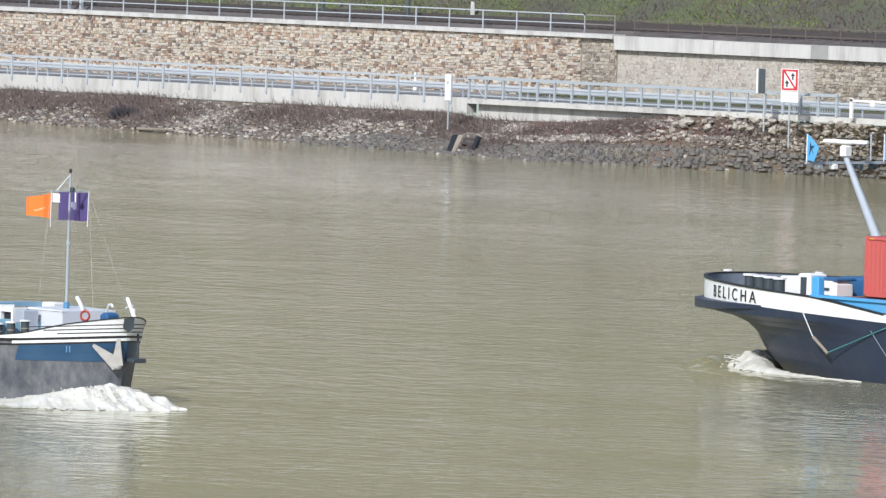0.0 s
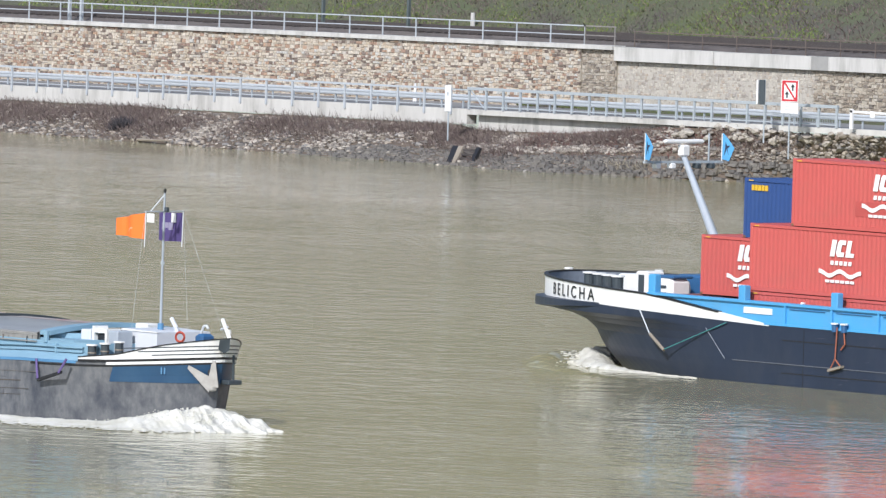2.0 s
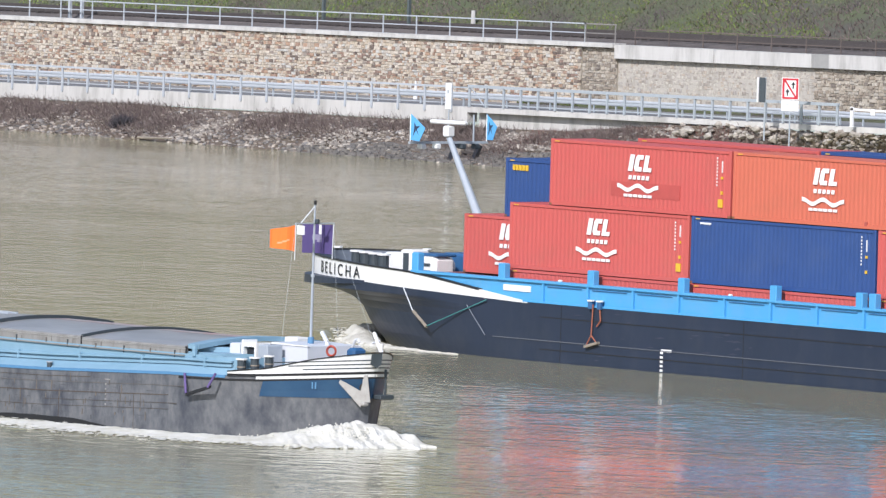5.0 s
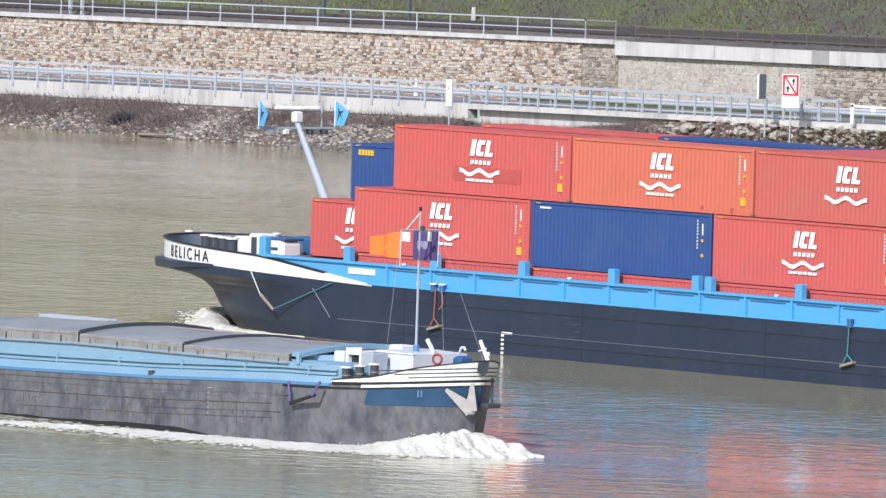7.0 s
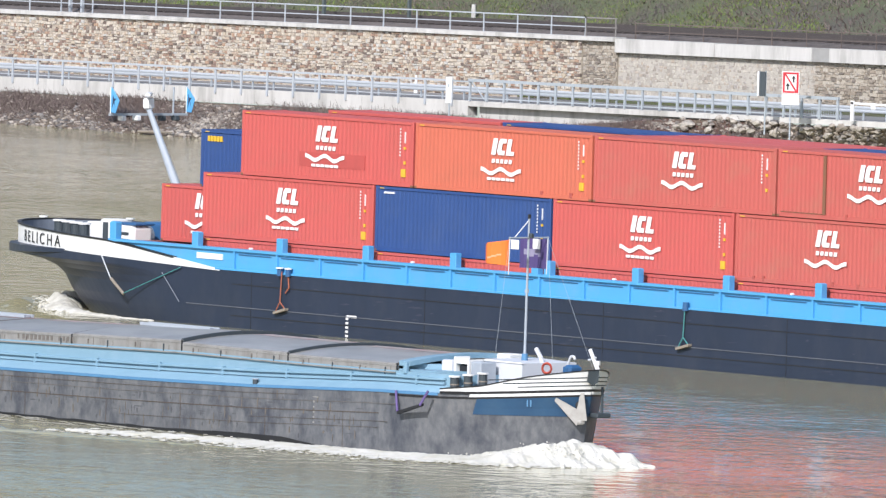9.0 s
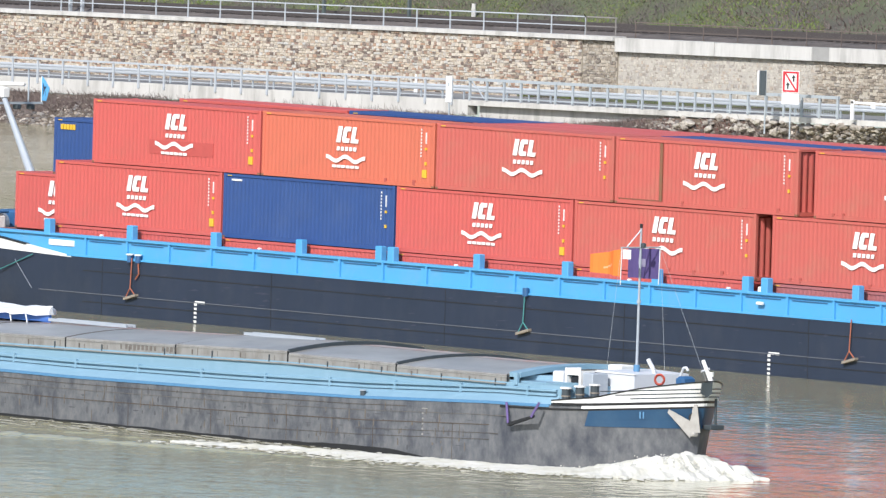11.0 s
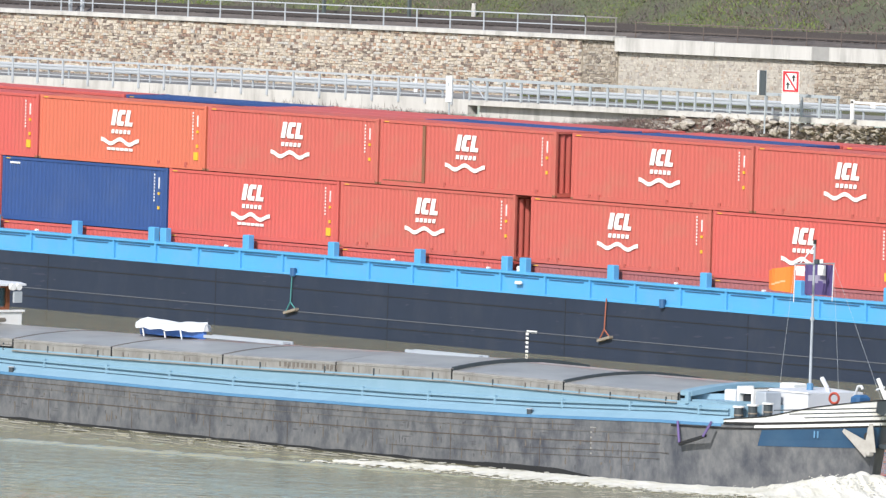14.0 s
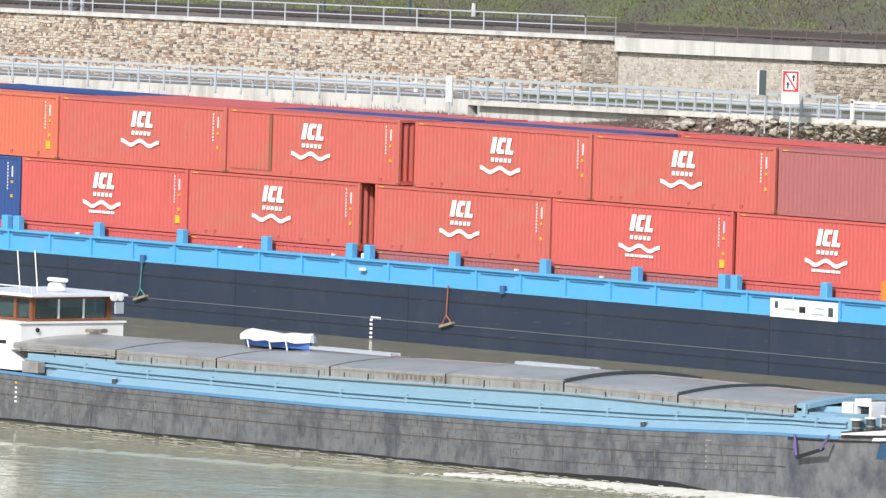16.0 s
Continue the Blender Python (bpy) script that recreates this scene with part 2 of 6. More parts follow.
M["rocks"] = palette("bank_rocks", [(0.22, 0.19, 0.155), (0.30, 0.265, 0.225), (0.15, 0.13, 0.115), (0.46, 0.41, 0.35), (0.24, 0.20, 0.165), (0.11, 0.10, 0.095), (0.26, 0.245, 0.225), (0.17, 0.155, 0.14), (0.36, 0.31, 0.255)], 0.95, bump=0.03)
M["twigs"] = palette("bare_brown_twigs", [(0.125, 0.095, 0.085), (0.165, 0.13, 0.115), (0.1, 0.078, 0.072), (0.2, 0.165, 0.145), (0.135, 0.098, 0.092)], 0.95)
M["redtwigs"] = palette("dark_red_brambles", [(0.13, 0.05, 0.05), (0.17, 0.075, 0.065), (0.11, 0.06, 0.05), (0.19, 0.12, 0.09)], 0.95)
# yellowish colour of the unseen upper slope, chosen for its reflection in the water
M["unseenslope"] = mat("unseen_upper_slope", (0.165, 0.152, 0.092), 0.95, color2=(0.125, 0.116, 0.07), scale=0.15, bump=0.2, bump_scale=0.5, stain=(0.16, 0.15, 0.09), stain_scale=0.03, stain_amount=0.5)
M["redmottle"] = mat("mottled_pale_red", (0.36, 0.27, 0.25), 0.6, color2=(0.36, 0.355, 0.335), scale=1.6, mix=0.35, stain=(0.40, 0.20, 0.18), stain_scale=1.2, stain_amount=0.7)
M["anchorgrey"] = mat("worn_pale_anchor_paint", (0.44, 0.43, 0.40), 0.6, color2=(0.33, 0.31, 0.28), scale=4)
M["hullline"] = mat("dull_grey_line", (0.115, 0.125, 0.145), 0.7, color2=(0.08, 0.09, 0.11), scale=1.5)
M["seam"] = mat("dull_rusty_seam", (0.075, 0.062, 0.052), 0.8, color2=(0.11, 0.082, 0.06), scale=2.5)
M["grime"] = mat("grey_brown_grime", (0.13, 0.115, 0.10), 0.8, color2=(0.17, 0.155, 0.14), scale=4)
M["silt"] = mat("silty_wash", (0.37, 0.36, 0.31), 0.6, color2=(0.29, 0.28, 0.23), scale=1.5)
M["emblem"] = mat("pale_violet_emblem", (0.30, 0.28, 0.40), 0.8)
M["emblempale"] = mat("pale_orange_emblem", (0.85, 0.42, 0.22), 0.8)
M["boulders"] = palette("pale_boulders", [(0.40, 0.36, 0.30), (0.33, 0.295, 0.25), (0.46, 0.42, 0.36), (0.27, 0.24, 0.205), (0.37, 0.335, 0.29)], 0.95, bump=0.03)
M["straw"] = palette("dry_straw", [(0.34, 0.30, 0.235), (0.28, 0.245, 0.19), (0.40, 0.36, 0.29)], 0.95)
M["weathered"] = mat("weathered_grey_steel", (0.26, 0.245, 0.23), 0.7, color2=(0.19, 0.175, 0.16), scale=4)
M["railbrown"] = mat("rusty_brown_steel", (0.15, 0.12, 0.105), 0.8)
M["tufts"] = palette("grass_tufts", [(0.118, 0.155, 0.044), (0.15, 0.19, 0.056), (0.098, 0.12, 0.048), (0.142, 0.132, 0.075), (0.125, 0.172, 0.05), (0.135, 0.126, 0.082)], 0.95, patch=(0.105, 0.092, 0.084))


# ---- mesh building ----
class Shape:
    """Collects vertices and faces for one mesh."""

    def __init__(self):
        self.v, self.f = [], []

    def add(self, verts, faces):
        k = len(self.v)
        self.v += [tuple(p) for p in verts]
        self.f += [tuple(i + k for i in q) for q in faces]
        return self

    def box(self, x0, x1, y0, y1, z0, z1, cut=0.0):
        if not cut:
            return self.add([(x, y, z) for z in (z0, z1) for x, y in ((x0, y0), (x1, y0), (x1, y1), (x0, y1))],
                            [(3, 2, 1, 0), (4, 5, 6, 7), (0, 1, 5, 4), (1, 2, 6, 5), (2, 3, 7, 6), (3, 0, 4, 7)])
        c = min(cut, (x1 - x0) / 3, (y1 - y0) / 3, (z1 - z0) / 3)
        ring = []
        for z, d in ((z0, c), (z0 + c, 0), (z1 - c, 0), (z1, c)):
            ring.append([(x0 + d + c, y0 + d, z), (x1 - d - c, y0 + d, z), (x1 - d, y0 + d + c, z), (x1 - d, y1 - d - c, z),
                         (x1 - d - c, y1 - d, z), (x0 + d + c, y1 - d, z), (x0 + d, y1 - d - c, z), (x0 + d, y0 + d + c, z)])
        return self.loft(ring, caps=True)

    def loft(self, rings, caps=False, closed=True):
        n, k = len(rings[0]), len(self.v)
        for r in rings:
            self.v += [tuple(p) for p in r]
        for i in range(len(rings) - 1):
            for j in range(n if closed else n - 1):
                a, b = k + i * n + j, k + i * n + (j + 1) % n
                self.f.append((a, b, b + n, a + n))
        if caps:
            self.f.append(tuple(k + j for j in reversed(range(n))))
            self.f.append(tuple(k + (len(rings) - 1) * n + j for j in range(n)))
        return self

    def tube(self, a, b, r0, r1=None, n=8, caps=True):
        a, b = Vector(a), Vector(b)
        d = (b - a).normalized()
        u = d.orthogonal().normalized()
        w = d.cross(u)
        r1 = r0 if r1 is None else r1
        rings = [[c + (u * math.cos(2 * math.pi * i / n) + w * math.sin(2 * math.pi * i / n)) * r for i in range(n)] for c, r in ((a, r0), (b, r1))]
        return self.loft(rings, caps)

    def path(self, pts, r, n=6):
        for a, b in zip(pts, pts[1:]):
            self.tube(a, b, r, n=n)
        return self

    def slab(self, outline, d):
        """A flat outline of points, thickened by the vector d."""
        d = Vector(d)
        return self.loft([[Vector(p) for p in outline], [Vector(p) + d for p in outline]], caps=True)

    def mesh(self, name, material, smooth=False):
        me = bpy.data.meshes.new(name)
        me.from_pydata(self.v, [], self.f)
        me.materials.append(material)
        if smooth:
            me.polygons.foreach_set("use_smooth", [True] * len(me.polygons))
        me.update()
        return me


def part(name, shape, material, parent, label="", smooth=False):
    ob = new(name, shape.mesh(name, material, smooth) if isinstance(shape, Shape) else shape)
    ob.parent = parent
    if label:
        ob["label"] = label
    return ob


def thing(name, label, category, group="", kind="", at=(0, 0, 0)):
    e = new(name)
    e.empty_display_size = 0.5
    e.location = at
    return tagged(e, label, category, group, kind)


def solid(name, shape, material, label, category="", group="", kind="", smooth=False):
    return tagged(new(name, shape.mesh(name, material, smooth)), label, category, group, kind)


def letters(text, size, m, depth=0.01):
    """Words as a mesh in the plane of x and z, facing -y, starting at the origin."""
    cu = bpy.data.curves.new("letters", "FONT")
    cu.body, cu.size, cu.extrude, cu.space_character = text, size, depth / 2, 1.55
    ob = bpy.data.objects.new("letters", cu)
    scene.collection.objects.link(ob)
    me = bpy.data.meshes.new_from_object(ob.evaluated_get(bpy.context.evaluated_depsgraph_get()))
    bpy.data.objects.remove(ob)
    me.transform(pose(0, 0, 0, 90, 0, 0))
    me.materials.clear()
    me.materials.append(m)
    return me


def lerp_table(t, rows):
    for (a, va), (b, vb) in zip(rows, rows[1:]):
        if t <= b:
            return va + (vb - va) * max(0, (t - a)) / (b - a)
    return rows[-1][1]


rnd = random.Random(7)

# ---- river and far bank ----
def G(x):
    """Rise of road, wall and railway along the bank."""
    return 0.0115 * (max(-300, min(-60, x)) + 170)


XA, XB_, XC, XD = -330.0, -165.6, -131.4, -40.0
water = solid("water", Shape().add([(-1500, -900, 0), (1700, -900, 0), (1700, 260, 0), (-1500, 260, 0)], [(0, 1, 2, 3)]), M["water"],
              "turbid olive-brown river water with small ripples", "river", kind="structure")


def strip(y0, z0, y1, z1, xa, xb, step=6.0, drop=0.0):
    """A long sheet along the bank, following its rise."""
    s = Shape()
    n = max(1, int((xb - xa) / step))
    xs = [xa + (xb - xa) * i / n for i in range(n + 1)]
    s.loft([[(x, y0, z0 + G(x)), (x, y1, z1 + G(x))] for x in xs], closed=False)
    return s


def beam(y0, y1, z0, z1, xa, xb, step=6.0):
    n = max(1, int((xb - xa) / step))
    xs = [xa + (xb - xa) * i / n for i in range(n + 1)]
    return Shape().loft([[(x, y0, z0 + G(x)), (x, y1, z0 + G(x)), (x, y1, z1 + G(x)), (x, y0, z1 + G(x))] for x in xs], caps=True)


def shore_y(x):
    """Where the bank meets the water."""
    return 137.0 + 0.8 * noise.noise((x * 0.09, 3.1, 0)) + max(0, (x + 152)) * 0.42 * (1 if x < -120 else 0) + (13.4 if x >= -120 else 0)


def bank_z(x, v):
    """Height of the bank, from the waterline (v=0) to the wall's foot (v=1)."""
    low = 2.06 if x < XB_ - 1 else lerp_table(x, [(-166.6, 2.06), (-164.5, 1.78), (-156, 1.88), (-150, 2.35), (-146, 2.6), (-60, 2.62)])
    top = low + G(x)
    return -0.4 + (top + 0.4) * v ** 0.8 + 0.16 * noise.noise((x * 0.5, v * 4, 1.7)) * (1 - v ** 3)


def bank_point(x, v):
    y = shore_y(x) - 0.6 + v * (143.75 - shore_y(x))
    return (x, y, bank_z(x, v))


s = Shape()
xs = [XA + i * 1.5 for i in range(int((-60 - XA) / 1.5) + 1)]
s.loft([[bank_point(x, v / 10) for v in range(11)] for x in xs], closed=False)
ground = solid("ground", s, M["soil"], "brown earthen river bank under stones and scrub", "river bank", kind="structure", smooth=True)
road = solid("road", strip(143.6, 2.98, 151.6, 3.02, XA, -60), M["asphalt"], "grey asphalt riverside road", "road", kind="structure")
verge = solid("verge", beam(150.2, 151.9, 2.9, 3.14, -164, -60), M["grass"], "narrow grass verge below the retaining wall", "verge", kind="structure")

# slab edge of the road
edge = solid("trim_slab", beam(143.0, 143.75, 2.12, 3.0, XA, XB_, 3), M["concrete"], "pale stained concrete edge slab of the road", "slab", kind="structure")
edge2 = solid("trim_slab_thin", beam(143.0, 143.75, 2.68, 3.0, XB_, -118, 3), M["concrete"], "thin pale concrete edge of the road", "slab", kind="structure")
under = solid("wall_under_slab", beam(143.5, 143.9, 1.0, 2.7, XB_ + 0.5, -140, 3), M["concrete"], "concrete wall set back below the road edge", "wall", kind="structure")
for i in range(6):
    x = -226.5 + 10.2 * i
    part("joint", Shape().box(x - 0.012, x + 0.012, 142.992, 143.1, 2.14 + G(x), 2.98 + G(x)), M["darkconcrete"], edge)


# stone retaining wall, stone by stone
def stone_wall(name, xa, xb, z_top, material, label, y=152.0, base=2.9, lmin=0.16, lmax=0.44, skip=0.0, mortar="wallmortar", proud=0.0, apart=None):
    w = solid(name, beam(y + 0.06, y + 0.8, base, z_top, xa, xb), M[mortar], label, "wall", kind="structure")
    joined = Shape()
    z = base
    while z < z_top - 0.04:
        h = min(rnd.uniform(0.13, 0.25), z_top - z)
        x = xa
        while x < xb - 0.05:
            l_ = min(rnd.uniform(lmin, lmax), xb - x)
            cuts = sorted(rnd.uniform(0.25, 0.75) for _ in range(rnd.choice((0, 0, 1)) if h > 0.2 else 0))
            lv = [0] + cuts + [1]
            wob = 0.05 * noise.noise((x * 0.7, z * 3, 2.0)) + rnd.uniform(-0.03, 0.03)
            for a, b in zip(lv, lv[1:]):
                if (b - a) * h < 0.04 or rnd.random() < skip:
                    continue
                g, d = G(x) + wob, rnd.uniform(0.0, 0.05) * (1 if not proud else 0.3) - proud * 0.6
                z0, z1 = z + a * h + 0.008 + g, z + b * h - 0.008 + g
                sx = rnd.uniform(-0.05, 0.05)
                x0, x1 = x + 0.008 + sx, x + l_ - 0.008 + sx
                j = [rnd.uniform(0.004, 0.03) for _ in range(8)]
                alone = apart and apart[0] < x < apart[1]
                st = Shape() if alone else joined
                st.loft([[(x0, y + 0.08, z0), (x1, y + 0.08, z0), (x1, y + 0.08, z1), (x0, y + 0.08, z1)],
                         [(x0 + j[0], y + 0.03 - d, z0 + j[1]), (x1 - j[2], y + 0.03 - d, z0 + j[3]), (x1 - j[4], y + 0.03 - d, z1 - j[5]), (x0 + j[6], y + 0.03 - d, z1 - j[7])]])
                k = len(st.v) - 4
                st.f.append((k, k + 1, k + 2, k + 3))
                if alone:
                    part("stone", st, M["single_stones"], w)
            x += l_
        z += h
    tagged(part("stones", joined, material, w), kind="stuff")
    return w


wall_1 = stone_wall("wall_stone_long", -232, -166.1, 6.58, M["stones"], "long retaining wall of coursed tan and brown rubble stone", apart=(-171.0, -166.1))
wall_2 = stone_wall("wall_stone_dark", -166.1, -163.0, 6.58, M["darkstones"], "older dark grey-brown stone wall section", y=152.15)
wall_3 = stone_wall("wall_stone_plastered", -163.0, -145.2, 5.95, palette("plastered_stones", [(0.46, 0.425, 0.37), (0.42, 0.385, 0.335), (0.49, 0.455, 0.395), (0.33, 0.295, 0.255), (0.47, 0.435, 0.375), (0.42, 0.36, 0.295), (0.39, 0.36, 0.325)]),
                    "worn pale stone wall with smeared mortar below a concrete parapet", y=152.3, lmin=0.1, lmax=0.34, skip=0.3, mortar="palemortar", proud=0.022)
wall_4 = stone_wall("wall_stone_grey", -145.2, -100, 5.95, M["darkstones"], "dark grey rough stone wall below a concrete parapet", y=152.3, lmin=0.15, lmax=0.5, skip=0.1)
pier = solid("wall_pier", beam(152.06, 152.9, 5.95, 6.75, -145.2, -143.6, 1), M["darkconcrete"], "grey concrete pier in the retaining wall", "wall", kind="structure")
coping = solid("trim_coping", beam(151.85, 152.9, 6.58, 6.83, -232, -163.0, 3), M["concrete"], "pale concrete coping on the stone wall", "coping", kind="structure")
parapet = solid("trim_parapet", beam(152.0, 152.9, 5.95, 6.76, -163.0, -153.95, 2), M["concrete"], "stained pale concrete parapet beam", "parapet", kind="structure")
parapet2 = solid("trim_parapet", beam(152.02, 152.9, 5.95, 6.74, -153.9, -145.2, 2), M["concrete"], "stained pale concrete parapet beam", "parapet", kind="structure")
parapet3 = solid("trim_parapet", beam(152.0, 152.9, 5.95, 6.76, -143.6, -100, 2), M["concrete"], "stained pale concrete parapet beam", "parapet", kind="structure")
wall_5 = solid("wall_left_far", beam(152.0, 152.9, 2.9, 6.83, XA, -232, 6), M["wallmortar"], "plain stone wall continuing along the road", "wall", kind="structure")
wall_6 = solid("wall_right_far", beam(152.0, 152.9, 2.9, 6.88, -100, -60, 6), M["wallmortar"], "plain stone wall continuing along the road", "wall", kind="structure")

# railway and hillside above the wall
def railbed():
    s = Shape()
    s.loft([[(x, y, z + G(x) + 0.05 * noise.noise((x, y, 1.0))) for y, z in ((152.8, 6.6), (153.7, 6.68), (154.6, 7.0), (157.4, 7.02), (158.2, 7.12), (160.9, 7.2))] for x in [XA + 1.5 * i for i in range(int((-60 - XA) / 1.5) + 1)]], closed=False)
    return s


bed = solid("railway_bed", railbed(), M["ballast"], "dark gravel railway bed above the wall", "railway", kind="structure")
for yy, zz in ((155.2, 7.08), (156.7, 7.09), (158.9, 7.2)):
    solid("railway_rail", beam(yy - 0.035, yy + 0.035, zz, zz + 0.2, XA, -60), M["rail"], "brown steel railway rail on the gravel bed", "rail", "railway rails")
s = Shape()
for i in range(150):
    x = -232 + 0.8 * i
    s.box(x, x + 0.25, 154.7, 157.2, 6.98 + G(x), 7.08 + G(x))
solid("railway_sleepers", s, M["rail"], "dark railway sleepers in the gravel", "sleepers", kind="stuff")


def hill_z(x, y):
    d = y - 160.3
    return 7.02 + G(x) + (0.55 * min(d, 14) + 0.74 * max(0, d - 14)) + 0.35 * noise.noise((x * 0.12, y * 0.2, 0)) * min(1, d)


s = Shape()
ys = [160.3 + 0.8 * i for i in range(17)] + [174]
hill_xs = [-1500, -1100, -800, -600, -480, -400, -360] + [XA + 2.5 * i for i in range(109)] + [-40, 0, 60, 160, 320, 600, 900]
s.loft([[(x, y, hill_z(x, y)) for y in ys] for x in hill_xs], closed=False)
hill = solid("ground_hill", s, M["grass"], "steep hillside with rough grass and brown scrub", "hillside", kind="structure", smooth=True)
s = Shape()
s.loft([[(x, 138, -1), (x, 144, 1.5), (x, 152, 2.5), (x, 160.3, 7.02 + G(x))] for x in (-1500, XA)], closed=False)
s.loft([[(x, 138, -1), (x, 144, 2.5), (x, 152, 3.5), (x, 160.3, 7.02 + G(x))] for x in (-60, 900)], closed=False)
# upper slope, never in view: added for what the river mirrors
up = Shape().loft([[(x, y, hill_z(x, y)) for y in [174 + 8 * i for i in range(20)]] for x in hill_xs], closed=False)
solid("ground_hill_upper", up, M["unseenslope"], "yellowish upper slope out of view, added to tint the reflections in the river", "hillside", kind="structure", smooth=True)
solid("ground_far", s, M["grass"], "green and brown valley side along the river", "hillside", kind="structure")


s = Shape()
s.loft([[(x, -230, -0.6), (x, -330, 14), (x, -400, 27), (x, -430, 30.5), (x, -900, 31)] for x in (-1500, -300, 200, 500, 900, 1700)], closed=False)
solid("ground_near", s, M["grass"], "grassy near bank of the river", "river bank", kind="structure")


def tuft_field(name, count, place, material, label, category, h=(0.15, 0.4), w=0.05, lean=0.5):
    s = Shape()
    for _ in range(count):
        p, grow = place()
        if p is None:
            continue
        hh = rnd.uniform(*h) * grow
        a = rnd.uniform(0, math.pi)
        dx, dy = math.cos(a) * w * grow, math.sin(a) * w * grow
        tx, ty = rnd.gauss(0, lean) * hh, rnd.gauss(0, lean) * hh
        x, y, z = p
        s.add([(x - dx, y - dy, z - 0.05), (x + dx, y + dy, z - 0.05), (x + tx, y + ty, z + hh), (x + dy * 0.7, y - dx * 0.7, z)], [(0, 1, 2), (1, 3, 2), (3, 0, 2)])
    return solid(name, s, material, label, category, kind="stuff")


def on_hill():
    x, d = rnd.uniform(-232, -118), abs(rnd.gauss(0, 5))
    green = noise.noise((x * 0.09, d * 0.25, 5)) + 0.25 - max(0, (x + 172)) * 0.009 - 0.03 * d
    return ((x, 160.4 + d, hill_z(x, 160.4 + d)), 1.0) if green > -0.25 else (None, 1)


def on_hill_brown():
    x, d = rnd.uniform(-232, -118), abs(rnd.gauss(0, 6))
    green = noise.noise((x * 0.09, d * 0.25, 5)) + 0.25 - max(0, (x + 172)) * 0.009 - 0.03 * d
    return ((x, 160.4 + d, hill_z(x, 160.4 + d)), 1.0) if green < 0.02 else (None, 1)


tuft_field("grass", 26000, on_hill, M["tufts"], "rough green grass on the hillside", "grass", h=(0.06, 0.2), w=0.10)
tuft_field("hill_scrub", 20000, on_hill_brown, M["twigs"], "bare brown scrub on the hillside", "scrub", h=(0.08, 0.32), w=0.04, lean=0.8)
tuft_field("verge_grass", 5000, lambda: ((lambda x: ((x, rnd.uniform(150.2, 151.8), 3.12 + G(x)), 1.0))(rnd.uniform(-170, -118))), M["tufts"], "green grass below the wall", "grass", h=(0.08, 0.25), w=0.04)


# rocks on the bank
def rock(s, p, r):
    k = [rnd.uniform(0.7, 1.3) for _ in range(12)]
    a = rnd.uniform(0, 6.28)
    sq = rnd.uniform(0.5, 0.8)
    t = (1 + 5 ** 0.5) / 2
    base = [(-1, t, 0), (1, t, 0), (-1, -t, 0), (1, -t, 0), (0, -1, t), (0, 1, t), (0, -1, -t), (0, 1, -t), (t, 0, -1), (t, 0, 1), (-t, 0, -1), (-t, 0, 1)]
    c, d = math.cos(a), math.sin(a)
    vs = []
    for (x, y, z), q in zip(base, k):
        x, y, z = x * r * q * 0.55, y * r * q * 0.5, z * r * q * 0.5 * sq
        vs.append((p[0] + c * x - d * y, p[1] + d * x + c * y, p[2] + z))
    s.add(vs, [(0, 11, 5), (0, 5, 1), (0, 1, 7), (0, 7, 10), (0, 10, 11), (1, 5, 9), (5, 11, 4), (11, 10, 2), (10, 7, 6), (7, 1, 8),
               (3, 9, 4), (3, 4, 2), (3, 2, 6), (3, 6, 8), (3, 8, 9), (4, 9, 5), (2, 4, 11), (6, 2, 10), (8, 6, 7), (9, 8, 1)])


def bushiness(x, v):
    """Where scrub grows on the bank."""
    b = noise.noise((x * 0.11, v * 1.2, 9.0)) * 1.1 + (0.35 if x < -180 else 0.0) - (0.55 if x > -160 else 0) + (0.25 if 0.35 < v < 0.9 else -0.35)
    return b


s = Shape()
for _ in range(14000):
    x, v = rnd.uniform(-232, -112), rnd.random()
    if rnd.random() < 0.9 * max(0, bushiness(x, v)):
        continue
    if v > 0.93 and x < -152:
        continue
    if x > -174 and v < 0.46 + 0.05 * noise.noise((x * 0.4, 0, 4)) and rnd.random() < 0.88:
        continue
    if x > -172 and v > 0.62 and rnd.random() < 0.45 + 0.9 * noise.noise((x * 0.16, v * 2, 6.5)):
        continue
    big = 0.17 if x > -150 and v > 0.55 else 0.125
    p = bank_point(x, v)
    rock(s, (p[0], p[1], p[2] + 0.02), rnd.uniform(0.4, 1.35) * big * (1.0 if rnd.random() < 0.9 else 1.6))
solid("bank_rocks", s, M["rocks"], "grey and tan riprap stones on the river bank", "rocks", kind="stuff")
s = Shape()
for _ in range(90):
    x, v = rnd.uniform(-146, -118), rnd.uniform(0.72, 1.0)
    p = bank_point(x, v)
    rock(s, (p[0], p[1] + rnd.uniform(-0.3, 0), p[2] + 0.15), rnd.uniform(0.16, 0.36))
solid("bank_boulders", s, M["boulders"], "large grey boulders along the top of the bank", "boulders", kind="stuff")
# coursed stone footing above the waterline
s = Shape()
